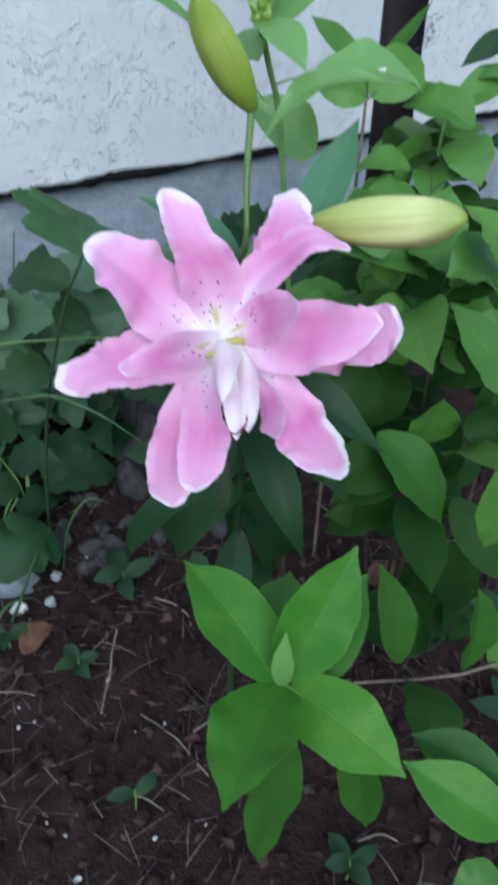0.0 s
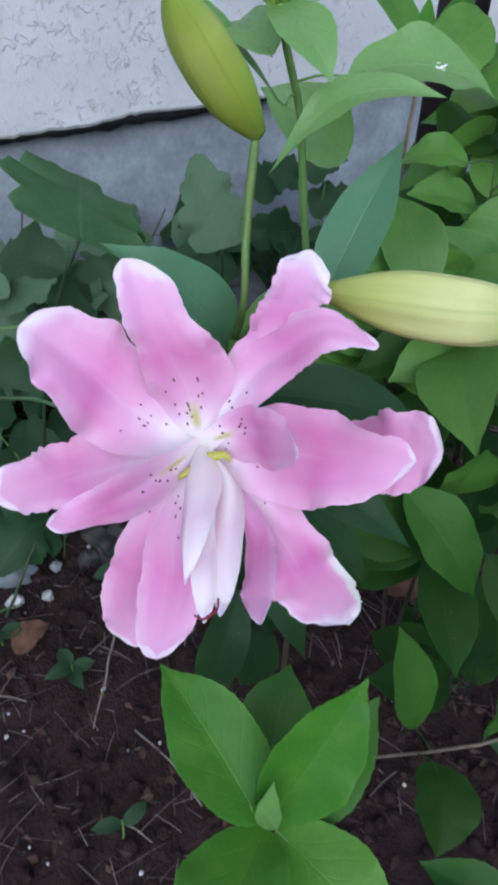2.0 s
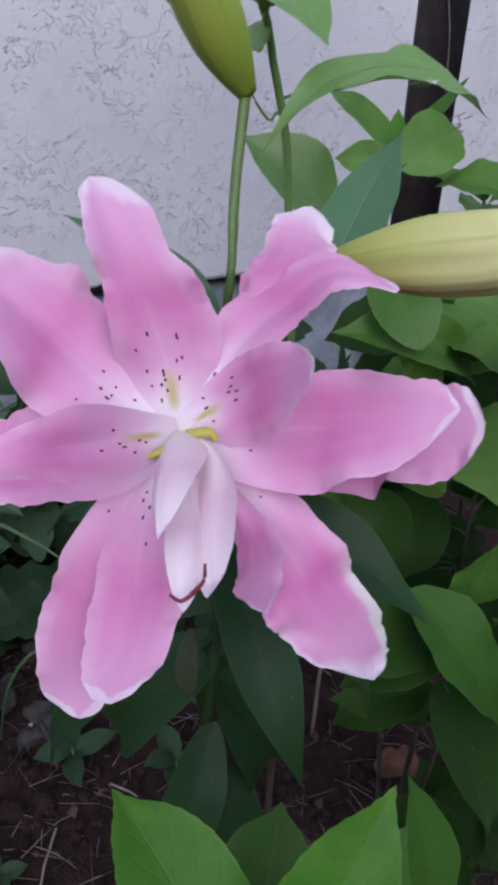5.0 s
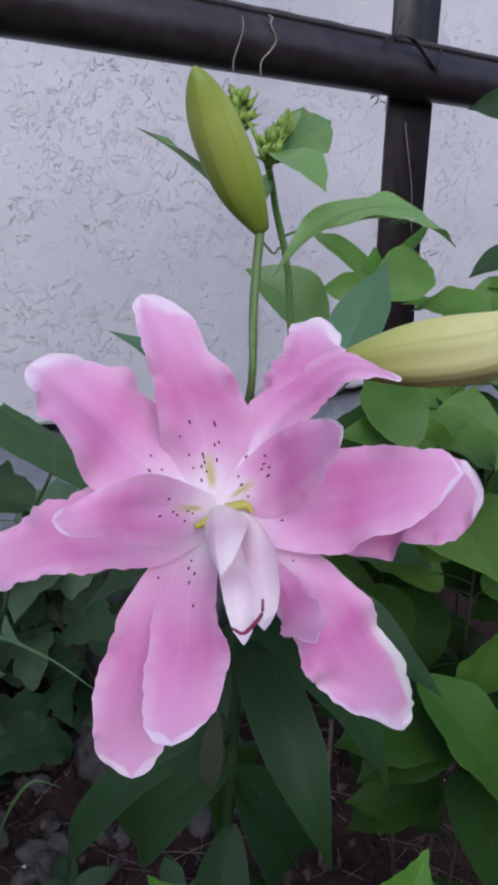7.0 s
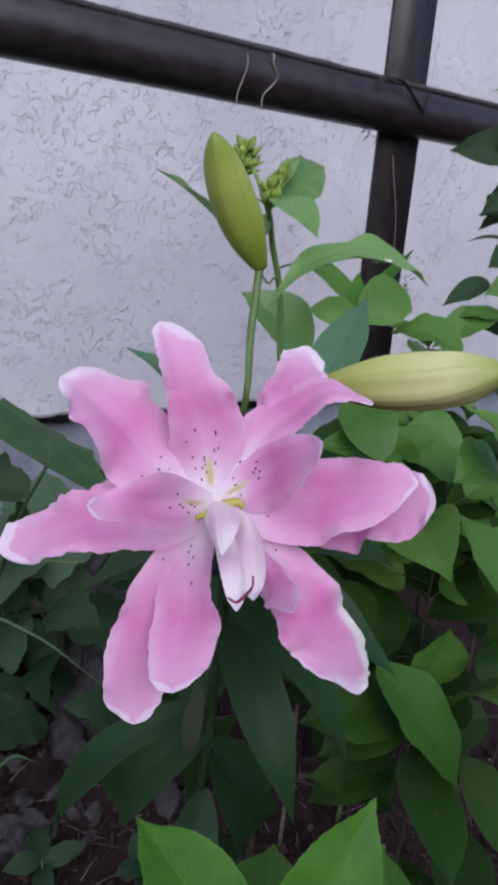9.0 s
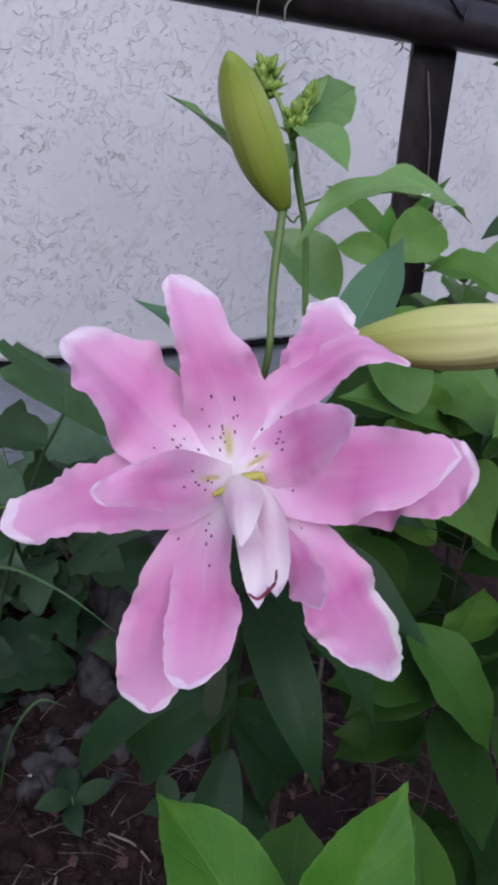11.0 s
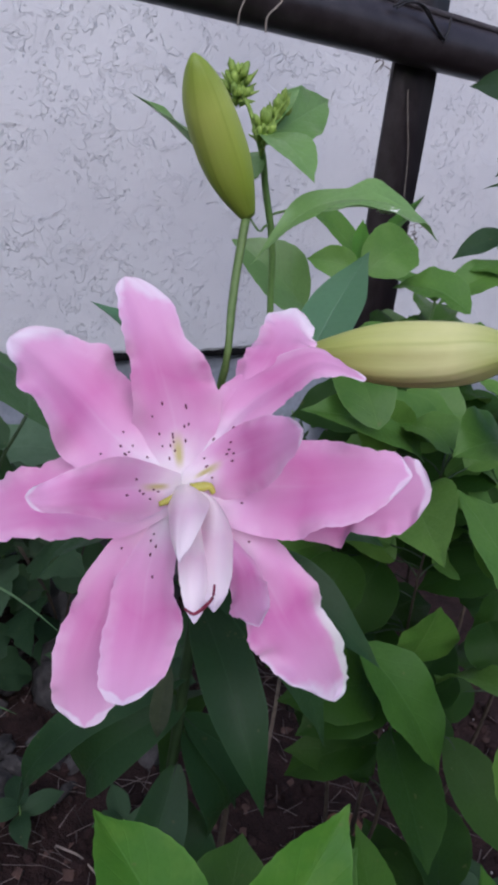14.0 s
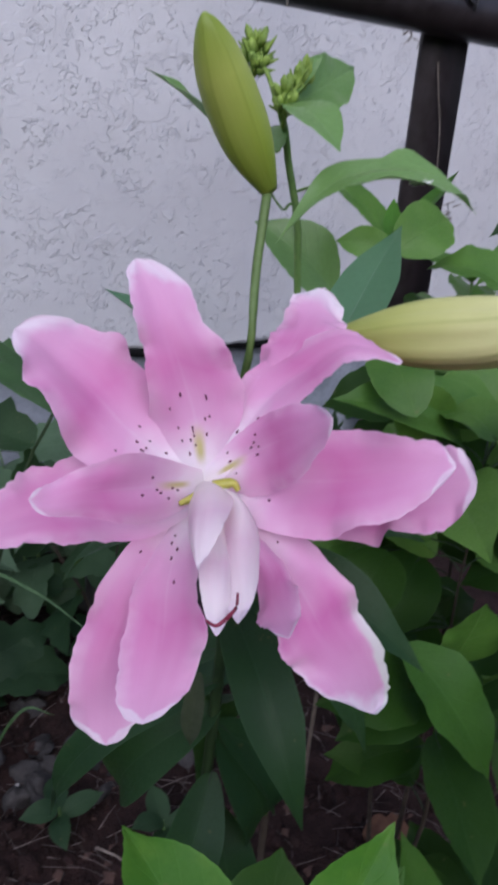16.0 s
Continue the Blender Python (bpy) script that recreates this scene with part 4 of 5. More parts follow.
# leaves of the lily
WITHERED = leaf_material("withered_lily_leaf", (0.060, 0.075, 0.045), (0.095, 0.110, 0.070), (0.13, 0.14, 0.10), rough=0.7, spec=0.2, pairs=0.0, rib=0.3, through=0.1)
LILY_STEM = [[(0.273, 0.46, -0.02), (0.278, 0.45, 0.30), (0.276, 0.43, 0.55), (0.262, 0.415, 0.66)]]
leaf(lily, (0.294, 0.385, 0.692), (0.348, 0.407, 0.756), 0.032, LEAF_BLUE, 0.002, V((-0.62, -0.27, 0.73)), stems=LILY_STEM, shape=lance, nu=22, steady=True)
leaf(lily, (0.262, 0.412, 0.650), (0.203, 0.433, 0.724), 0.036, LEAF_BLUE, .012, SKYWARD, stems=LILY_STEM, shape=lance, nu=22)
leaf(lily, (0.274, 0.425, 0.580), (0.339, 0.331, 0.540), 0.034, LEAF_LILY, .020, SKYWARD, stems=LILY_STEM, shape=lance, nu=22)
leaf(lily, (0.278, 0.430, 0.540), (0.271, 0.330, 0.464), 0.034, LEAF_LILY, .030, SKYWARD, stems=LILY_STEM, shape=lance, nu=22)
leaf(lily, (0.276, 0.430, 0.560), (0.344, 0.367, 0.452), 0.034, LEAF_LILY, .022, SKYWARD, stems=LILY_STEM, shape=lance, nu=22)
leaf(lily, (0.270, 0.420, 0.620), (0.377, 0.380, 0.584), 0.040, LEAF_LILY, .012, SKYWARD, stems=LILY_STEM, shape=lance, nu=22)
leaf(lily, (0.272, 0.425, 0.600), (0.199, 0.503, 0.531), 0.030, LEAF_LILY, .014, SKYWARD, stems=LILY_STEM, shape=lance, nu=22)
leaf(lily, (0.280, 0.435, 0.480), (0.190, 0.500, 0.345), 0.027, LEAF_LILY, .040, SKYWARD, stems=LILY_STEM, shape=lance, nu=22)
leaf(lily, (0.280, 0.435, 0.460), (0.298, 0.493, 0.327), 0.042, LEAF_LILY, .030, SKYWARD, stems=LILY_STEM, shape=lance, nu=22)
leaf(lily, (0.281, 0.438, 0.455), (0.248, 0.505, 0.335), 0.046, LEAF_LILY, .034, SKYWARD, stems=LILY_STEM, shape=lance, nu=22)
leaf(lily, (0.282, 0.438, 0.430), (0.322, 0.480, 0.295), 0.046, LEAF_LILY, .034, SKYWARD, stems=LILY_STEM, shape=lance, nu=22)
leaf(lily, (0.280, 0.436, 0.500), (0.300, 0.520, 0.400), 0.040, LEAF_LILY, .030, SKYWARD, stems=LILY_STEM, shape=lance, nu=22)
leaf(lily, (0.240, 0.392, 0.530), (0.257, 0.430, 0.440), 0.012, WITHERED, .004, VIEWWARD, stems=LILY_STEM, shape=lance, nu=18)
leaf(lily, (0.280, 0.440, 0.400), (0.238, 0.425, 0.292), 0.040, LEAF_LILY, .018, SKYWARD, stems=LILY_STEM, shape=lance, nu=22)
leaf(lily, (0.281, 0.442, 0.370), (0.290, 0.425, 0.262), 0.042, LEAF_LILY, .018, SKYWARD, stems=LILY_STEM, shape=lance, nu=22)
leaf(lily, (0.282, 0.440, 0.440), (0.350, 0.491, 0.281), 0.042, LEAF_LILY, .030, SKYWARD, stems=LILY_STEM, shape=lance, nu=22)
leaf(lily, (0.284, 0.424, 0.743), (0.352, 0.387, 0.781), 0.021, LEAF_PALE, 0, LEVEL, LILY_STEM, spoon, 26, 8, [V((0.299, 0.418, 0.764)), V((0.314, 0.414, 0.776)), V((0.332, 0.402, 0.782))])


def build_shoot():
    p = thing("shrub_shoot", (0.280, 0.375, 0.0), "young upright shoot with a whorl of bright green leaves", "shrub", "garden shrubs")
    s = [[(0.280, 0.375, -0.02), (0.250, 0.335, 0.2), (0.216, 0.282, 0.36), (0.204, 0.263, 0.440)]]
    stalks(p, s, 0.0026, 0.0018, STEM_SHADED)
    leaf_rows(p, s)


def leaf_rows(p, s):
    leaf(p, (0.203, 0.262, 0.445), (0.184, 0.357, 0.488), 0.053, LEAF_YOUNG, 0.005, V((0.10, -0.39, 0.91)), s, steady=True, nu=30, nv=12)
    leaf(p, (0.209, 0.262, 0.442), (0.274, 0.276, 0.526), 0.051, LEAF_YOUNG, 0.001, V((-0.49, -0.71, 0.51)), s, steady=True, nu=30, nv=12)
    leaf(p, (0.205, 0.260, 0.442), (0.124, 0.195, 0.468), 0.056, LEAF_YOUNG, 0.002, V((0.12, 0.24, 0.96)), s, steady=True, nu=30, nv=12)
    leaf(p, (0.210, 0.257, 0.440), (0.243, 0.171, 0.427), 0.051, LEAF_YOUNG, 0.006, V((-0.17, -0.21, 0.96)), s, steady=True, nu=30, nv=12)
    leaf(p, (0.205, 0.259, 0.441), (0.2095, 0.2625, 0.4925), 0.0145, LEAF_PALE, .003, V((-0.60, -0.66, 0.45)), s, steady=True)
    leaf(p, (0.203, 0.262, 0.442), (0.202, 0.262, 0.474), 0.011, LEAF_YOUNG, -.003, VIEWWARD, s)
    leaf(p, (0.214, 0.263, 0.428), (0.289, 0.278, 0.489), 0.052, LEAF_MID, .002, V((-0.49, -0.55, 0.65)), s, steady=True, nu=24)
    leaf(p, (0.206, 0.268, 0.420), (0.270, 0.345, 0.440), 0.055, LEAF_SHRUB, .008, SKYWARD, s)
    leaf(p, (0.201, 0.248, 0.407), (0.171, 0.226, 0.275), 0.047, LEAF_MID, 0.001, V((-0.08, -0.98, 0.18)), s, steady=True, nu=28)
    leaf(p, (0.240, 0.217, 0.404), (0.2605, 0.2085, 0.272), 0.033, LEAF_MID, 0.001, V((-0.66, -0.74, -0.06)), s, steady=True, nu=28, shape=egg)


build_shoot()


def build_low_shoot():
    p = thing("shrub_shoot", (0.66, 0.30, 0.0), "low shoot with broad pointed leaves on a bare woody branch", "shrub", "garden shrubs")
    s = [[(0.66, 0.30, -0.02), (0.57, 0.20, 0.18), (0.46, 0.14, 0.30), (0.40, 0.12, 0.34)], [(0.66, 0.30, -0.02), (0.57, 0.28, 0.19), (0.44, 0.298, 0.232), (0.335, 0.320, 0.272)]]
    stalks(p, s, 0.0022, 0.0012, TWIG, "branch")
    leaf(p, (0.317, 0.131, 0.348), (0.271, 0.198, 0.380), 0.044, LEAF_YOUNG, 0.002, V((-0.18, -0.52, 0.84)), s, steady=True, nu=30, nv=12)
    leaf(p, (0.349, 0.165, 0.337), (0.301, 0.220, 0.358), 0.035, LEAF_MID, 0.001, V((0.01, -0.35, 0.94)), s, steady=True)
    leaf(p, (0.393, 0.293, 0.261), (0.353, 0.234, 0.246), 0.060, LEAF_SHADED, 0.013, V((0.22, -0.38, 0.90)), s, steady=True)
    leaf(p, (0.306, 0.117, 0.312), (0.271, 0.130, 0.302), 0.040, LEAF_SHRUB, .006, SKYWARD, s)
    leaf(p, (0.408, 0.331, 0.238), (0.403, 0.378, 0.345), 0.046, LEAF_MID, 0.004, V((-0.02, -0.92, 0.40)), s, steady=True)
    leaf(p, (0.466, 0.298, 0.227), (0.494, 0.325, 0.310), 0.066, LEAF_MID, 0.004, V((0.21, -0.95, 0.24)), s, steady=True)
    leaf(p, (0.500, 0.290, 0.215), (0.545, 0.300, 0.250), 0.036, LEAF_SHRUB, .008, SKYWARD, s)


build_low_shoot()


def build_shrub():
    p = thing("shrub", (0.56, 0.52, 0.0), "dense leafy green shrub growing beside the lily", "shrub", "garden shrubs")
    s = [[(0.56, 0.52, -0.02), (0.55, 0.50, 0.25), (0.51, 0.46, 0.45), (0.488, 0.442, 0.59)],
         [(0.57, 0.53, -0.02), (0.59, 0.53, 0.30), (0.57, 0.53, 0.50), (0.55, 0.54, 0.66)],
         [(0.54, 0.50, -0.02), (0.50, 0.44, 0.22), (0.465, 0.41, 0.36), (0.448, 0.405, 0.46)],
         [(0.58, 0.50, -0.02), (0.61, 0.44, 0.25), (0.60, 0.42, 0.45), (0.57, 0.45, 0.62)],
         [(0.55, 0.48, -0.02), (0.52, 0.38, 0.12), (0.49, 0.34, 0.25)],
         [(0.56, 0.54, -0.02), (0.52, 0.54, 0.30), (0.475, 0.52, 0.46), (0.455, 0.51, 0.58)]]
    stalks(p, s, 0.0028, 0.0004, STEM_BROWN, "branch")
    leaf(p, (0.438, 0.395, 0.405), (0.401, 0.308, 0.371), 0.053, LEAF_SHADED, 0.001, V((0.12, -0.40, 0.91)), s, steady=True)
    leaf(p, (0.405, 0.411, 0.483), (0.438, 0.343, 0.409), 0.054, LEAF_MID, 0.007, V((0.12, -0.71, 0.70)), s, steady=True)
    leaf(p, (0.468, 0.417, 0.442), (0.480, 0.408, 0.496), 0.062, LEAF_SHRUB, 0.001, V((-0.19, -0.97, -0.13)), s, steady=True)
    leaf(p, (0.466, 0.313, 0.482), (0.499, 0.411, 0.418), 0.046, LEAF_SHRUB, .010, SKYWARD, s)
    leaf(p, (0.497, 0.341, 0.525), (0.463, 0.407, 0.599), 0.050, LEAF_SHRUB, 0.003, V((0.02, -0.74, 0.67)), s, steady=True)
    leaf(p, (0.464, 0.447, 0.576), (0.380, 0.337, 0.593), 0.056, LEAF_SHRUB, .012, VIEWWARD, s)
    leaf(p, (0.439, 0.474, 0.514), (0.399, 0.458, 0.469), 0.048, LEAF_SHADED, .008, VIEWWARD, s)
    leaf(p, (0.490, 0.488, 0.491), (0.439, 0.469, 0.435), 0.058, LEAF_SHADED, .008, VIEWWARD, s)
    leaf(p, (0.461, 0.418, 0.361), (0.380, 0.445, 0.366), 0.039, LEAF_SHADED, 0.002, V((-0.19, -0.72, 0.67)), s, steady=True)
    leaf(p, (0.492, 0.383, 0.387), (0.516, 0.309, 0.316), 0.042, LEAF_SHADED, 0.007, V((-0.43, -0.69, 0.59)), s, steady=True)
    leaf(p, (0.456, 0.300, 0.510), (0.430, 0.290, 0.429), 0.052, LEAF_SHRUB, .008, VIEWWARD, s)
    leaf(p, (0.484, 0.486, 0.596), (0.424, 0.484, 0.645), 0.048, LEAF_SHRUB, .01, VIEWWARD, s)
    leaf(p, (0.486, 0.433, 0.611), (0.474, 0.478, 0.617), 0.048, LEAF_SHRUB, .01, SKYWARD, s)
    leaf(p, (0.503, 0.401, 0.625), (0.448, 0.403, 0.626), 0.053, LEAF_SHRUB, .01, SKYWARD, s)
    leaf(p, (0.492, 0.511, 0.556), (0.485, 0.543, 0.586), 0.048, LEAF_SHRUB, .008, VIEWWARD, s)
    leaf(p, (0.522, 0.393, 0.481), (0.518, 0.365, 0.447), 0.048, LEAF_SHADED, .008, VIEWWARD, s)
    leaf(p, (0.524, 0.462, 0.608), (0.482, 0.525, 0.614), 0.053, LEAF_SHRUB, .012, SKYWARD, s)
    leaf(p, (0.419, 0.446, 0.632), (0.432, 0.508, 0.671), 0.044, LEAF_SHRUB, .008, VIEWWARD, s)
    leaf(p, (0.521, 0.503, 0.580), (0.555, 0.517, 0.649), 0.058, LEAF_SHRUB, .01, VIEWWARD, s)
    leaf(p, (0.548, 0.590, 0.665), (0.604, 0.622, 0.618), 0.061, LEAF_SHRUB, .008, VIEWWARD, s)
    leaf(p, (0.593, 0.535, 0.691), (0.555, 0.599, 0.702), 0.048, LEAF_SHRUB, .012, SKYWARD, s)
    leaf(p, (0.611, 0.570, 0.671), (0.598, 0.517, 0.640), 0.048, LEAF_SHRUB, .01, VIEWWARD, s)
    leaf(p, (0.494, 0.469, 0.593), (0.381, 0.487, 0.636), 0.048, LEAF_SHRUB, .014, SKYWARD, s)
    leaf(p, (0.512, 0.462, 0.603), (0.452, 0.515, 0.630), 0.039, LEAF_SHRUB, .012, SKYWARD, s)
    leaf(p, (0.531, 0.500, 0.585), (0.531, 0.517, 0.634), 0.044, LEAF_YOUNG, -.008, VIEWWARD, s)
    leaf(p, (0.535, 0.498, 0.586), (0.552, 0.503, 0.635), 0.034, LEAF_YOUNG, .008, VIEWWARD, s)
    leaf(p, (0.589, 0.488, 0.582), (0.536, 0.492, 0.571), 0.048, LEAF_SHRUB, .01, SKYWARD, s)
    leaf(p, (0.569, 0.450, 0.597), (0.526, 0.470, 0.570), 0.044, LEAF_SHRUB, .01, SKYWARD, s)
    leaf(p, (0.509, 0.513, 0.474), (0.474, 0.535, 0.409), 0.053, LEAF_SHADED, .008, VIEWWARD, s)
    leaf(p, (0.564, 0.522, 0.400), (0.521, 0.544, 0.384), 0.048, LEAF_SHADED, .008, VIEWWARD, s)
    leaf(p, (0.570, 0.420, 0.480), (0.543, 0.417, 0.432), 0.048, LEAF_SHADED, .01, VIEWWARD, s)
    leaf(p, (0.510, 0.401, 0.583), (0.502, 0.380, 0.525), 0.048, LEAF_SHRUB, .01, VIEWWARD, s)
    leaf(p, (0.479, 0.358, 0.634), (0.464, 0.413, 0.679), 0.045, LEAF_SHRUB, 0.006, V((0.11, -0.61, 0.78)), s, steady=True)
    filler(p, s, random.Random(5), 66, LEAF_SHADED, 0.050, 0.45, 0.95)
    filler(p, s[:2] + s[3:4] + s[5:], random.Random(15), 34, LEAF_SHRUB, 0.042, 0.72, 1.0)


build_shrub()


def build_sprigs():
    p = thing("shrub", (0.56, 0.68, 0.0), "slender green shrub branch with opposite leaves before the post", "shrub", "garden shrubs")
    s = [[(0.56, 0.68, -0.02), (0.55, 0.66, 0.3), (0.52, 0.615, 0.55), (0.508, 0.595, 0.722)]]
    stalks(p, s, 0.0026, 0.0016, TWIG, "branch")
    leaf(p, (0.512, 0.600, 0.726), (0.530, 0.722, 0.768), 0.026, LEAF_SHRUB, .006, V((-0.35, -0.25, 0.90)), s, steady=True)
    leaf(p, (0.512, 0.600, 0.726), (0.628, 0.652, 0.784), 0.024, LEAF_MID, -.004, V((-0.50, 0.10, 0.86)), s, steady=True)
    leaf(p, (0.508, 0.595, 0.722), (0.535, 0.630, 0.758), 0.014, LEAF_YOUNG, .0, VIEWWARD, s)
    leaf(p, (0.510, 0.592, 0.716), (0.575, 0.600, 0.745), 0.051, LEAF_SHRUB, .008, VIEWWARD, s)
    leaf(p, (0.505, 0.590, 0.718), (0.468, 0.618, 0.722), 0.028, LEAF_SHRUB, .006, VIEWWARD, s)
    leaf(p, (0.552, 0.598, 0.650), (0.622, 0.629, 0.647), 0.062, LEAF_SHADED, .008, VIEWWARD, s)
    leaf(p, (0.715, 0.700, 0.630), (0.604, 0.663, 0.645), 0.055, LEAF_SHRUB, .014, SKYWARD, s)
    filler(p, s, random.Random(7), 4, LEAF_MID, 0.045, 0.45, 0.70)
    p = thing("shrub", (0.66, 0.68, 0.0), "slender green shrub branch with a fresh pointed tip", "shrub", "garden shrubs")
    s = [[(0.66, 0.68, -0.02), (0.665, 0.66, 0.3), (0.66, 0.645, 0.55), (0.654, 0.635, 0.681)]]
    stalks(p, s, 0.0030, 0.0016, STEM, "branch")
    leaf(p, (0.654, 0.635, 0.681), (0.619, 0.678, 0.698), 0.030, LEAF_SHRUB, .008, SKYWARD, s)
    leaf(p, (0.654, 0.635, 0.681), (0.672, 0.610, 0.698), 0.024, LEAF_SHRUB, .006, SKYWARD, s)
    leaf(p, (0.654, 0.635, 0.681), (0.646, 0.631, 0.705), 0.012, LEAF_SHRUB, .002, VIEWWARD, s)
    leaf(p, (0.687, 0.578, 0.726), (0.611, 0.591, 0.688), 0.040, LEAF_SHRUB, .008, SKYWARD, s)
    leaf(p, (0.765, 0.690, 0.640), (0.650, 0.690, 0.598), 0.056, LEAF_SHRUB, .014, SKYWARD, s)
    filler(p, s, random.Random(9), 14, LEAF_SHRUB, 0.045, 0.5, 0.93)
    p = thing("shrub", (0.78, 0.60, 0.0), "tall dark-leaved shrub reaching over the rail", "shrub", "garden shrubs")
    s = [[(0.78, 0.60, -0.02), (0.78, 0.60, 0.4), (0.765, 0.60, 0.75), (0.765, 0.61, 1.02)], [(0.79, 0.59, -0.02), (0.80, 0.58, 0.4), (0.79, 0.57, 0.7), (0.745, 0.59, 0.86)]]
    stalks(p, s, 0.0028, 0.0004, STEM_BROWN, "branch")
    leaf(p, (0.745, 0.604, 0.895), (0.666, 0.657, 0.886), 0.042, LEAF_DARK, .006, VIEWWARD, s)
    leaf(p, (0.752, 0.600, 0.870), (0.700, 0.640, 0.905), 0.044, LEAF_DARK, .006, VIEWWARD, s)
    leaf(p, (0.753, 0.624, 0.980), (0.694, 0.633, 0.964), 0.024, LEAF_DARK, .006, SKYWARD, s)
    leaf(p, (0.741, 0.593, 0.855), (0.673, 0.604, 0.824), 0.030, LEAF_DARK, .008, VIEWWARD, s)
    leaf(p, (0.692, 0.598, 0.756), (0.632, 0.604, 0.729), 0.022, LEAF_DARK, .006, VIEWWARD, s)
    leaf(p, (0.712, 0.558, 0.766), (0.649, 0.568, 0.745), 0.033, LEAF_SHRUB, .008, VIEWWARD, s)
    leaf(p, (0.691, 0.558, 0.720), (0.640, 0.596, 0.720), 0.020, LEAF_SHRUB, .006, SKYWARD, s)
    leaf(p, (0.730, 0.610, 0.793), (0.675, 0.622, 0.795), 0.007, LEAF_DARK, .008, SKYWARD, s)
    leaf(p, (0.734, 0.591, 0.831), (0.691, 0.587, 0.810), 0.029, LEAF_DARK, .006, VIEWWARD, s)
    leaf(p, (0.729, 0.596, 0.926), (0.686, 0.633, 0.945), 0.031, LEAF_SHRUB, .008, SKYWARD, s)
    leaf(p, (0.747, 0.583, 0.746), (0.723, 0.588, 0.706), 0.039, LEAF_DARK, .006, VIEWWARD, s)
    leaf(p, (0.734, 0.605, 0.787), (0.691, 0.602, 0.770), 0.031, LEAF_DARK, .006, VIEWWARD, s)
    filler(p, s, random.Random(11), 24, LEAF_DARK, 0.035, 0.5, 1.0)


build_sprigs()


def build_budding_stem():
    p = thing("shrub", (0.37, 0.50, 0.0), "upright shrub stem ending in clusters of green flower buds", "shrub", "garden shrubs")
    s = [[(0.37, 0.50, -0.02), (0.365, 0.49, 0.35), (0.345, 0.478, 0.65), (0.331, 0.474, 0.743), (0.316, 0.470, 0.790), (0.302, 0.457, 0.807)]]
    stalks(p, [[(0.37, 0.50, -0.02), (0.365, 0.49, 0.30), (0.352, 0.482, 0.58)]], 0.0036, 0.0028, STEM_BROWN)
    stalks(p, [[(0.352, 0.482, 0.578), (0.345, 0.478, 0.65), (0.331, 0.474, 0.743), (0.316, 0.470, 0.790), (0.302, 0.457, 0.807)]], 0.0023, 0.0019, STEM)
    leaf(p, (0.314, 0.468, 0.806), (0.383, 0.506, 0.835), 0.030, LEAF_PALE, 0.002, V((0.22, -0.81, 0.54)), s, steady=True)
    leaf(p, (0.302, 0.454, 0.807), (0.303, 0.404, 0.787), 0.027, LEAF_PALE, .006, SKYWARD, s)
    leaf(p, (0.302, 0.455, 0.785), (0.314, 0.516, 0.785), 0.030, LEAF_PALE, .006, SKYWARD, s)
    leaf(p, (0.390, 0.510, 0.702), (0.339, 0.534, 0.744), 0.042, LEAF_PALE, .006, VIEWWARD, s)
    leaf(p, (0.345, 0.455, 0.771), (0.414, 0.420, 0.763), 0.045, LEAF_PALE, 0.010, V((-0.04, -0.30, 0.95)), s, steady=True)
    leaf(p, (0.302, 0.454, 0.807), (0.345, 0.485, 0.836), 0.009, LEAF_PALE, .002, VIEWWARD, s)
    leaf(p, (0.318, 0.470, 0.756), (0.248, 0.497, 0.821), 0.027, LEAF_PALE, 0.004, V((0.50, -0.36, 0.79)), s, spoon, steady=True)
    bm = bmesh.new()
    rs = random.Random(8)
    for k in range(26):
        dx, dy = rs.gauss(0, 0.0030), rs.gauss(0, 0.0020)
        lump(bm, (0.382 + dx, 0.434 + dy, 0.7756 + 0.24 * dx + 0.30 * dy), rs.uniform(0.0012, 0.0030), (1.0, 0.8, 0.16), 0.4, k, 1, (0.30, -0.24, k))
    part("leaf_spot", bm, WHITE_SPOT, p, "small white spot on a leaf")
    # clusters of small green flower buds
    rnd = random.Random(4)
    for top, r, n, foot in (((0.3015, 0.482, 0.831), 0.0115, 40, (0.304, 0.462, 0.807)), ((0.324, 0.470, 0.823), 0.0070, 20, (0.306, 0.458, 0.808)), ((0.304, 0.456, 0.809), 0.0090, 28, (0.308, 0.462, 0.797)), ((0.313, 0.462, 0.818), 0.0070, 20, (0.308, 0.460, 0.806))):
        bm = bmesh.new()
        tube(bm, [foot, V(foot).lerp(V(top), 0.5) + V((0.001, 0, 0.001)), top], 0.0014, 0.0012, 6, 6)
        for k in range(n):
            d = V((rnd.gauss(0, 1), rnd.gauss(0, 1), rnd.gauss(0.3, 1))).normalized()
            d *= rnd.uniform(0.35, 1.0)
            c = V(top) + V((d.x * r * 0.7, d.y * r * 0.7, d.z * r))
            lump(bm, c, rnd.uniform(0.0019, 0.0032), (0.8, 0.8, 1.5), 0.2, k, 1, (d.y * -0.8, d.x * 0.8, 0))
        for k in range(n // 3):
            d = V((rnd.gauss(0, 1), rnd.gauss(0, 1), rnd.gauss(0.3, 1))).normalized()
            c = V(top) + V((d.x * r * 0.6, d.y * r * 0.6, d.z * r * 0.8))
            up = (d + V((0, 0, 0.8))).normalized()
            tube(bm, [c - up * 0.002, c + up * 0.002, c + up * 0.006], 0.0016, 0.0003, 5, 4)
        part("inflorescence", bm, CLUSTER, p, "cluster of small green unopened flower buds")


build_budding_stem()


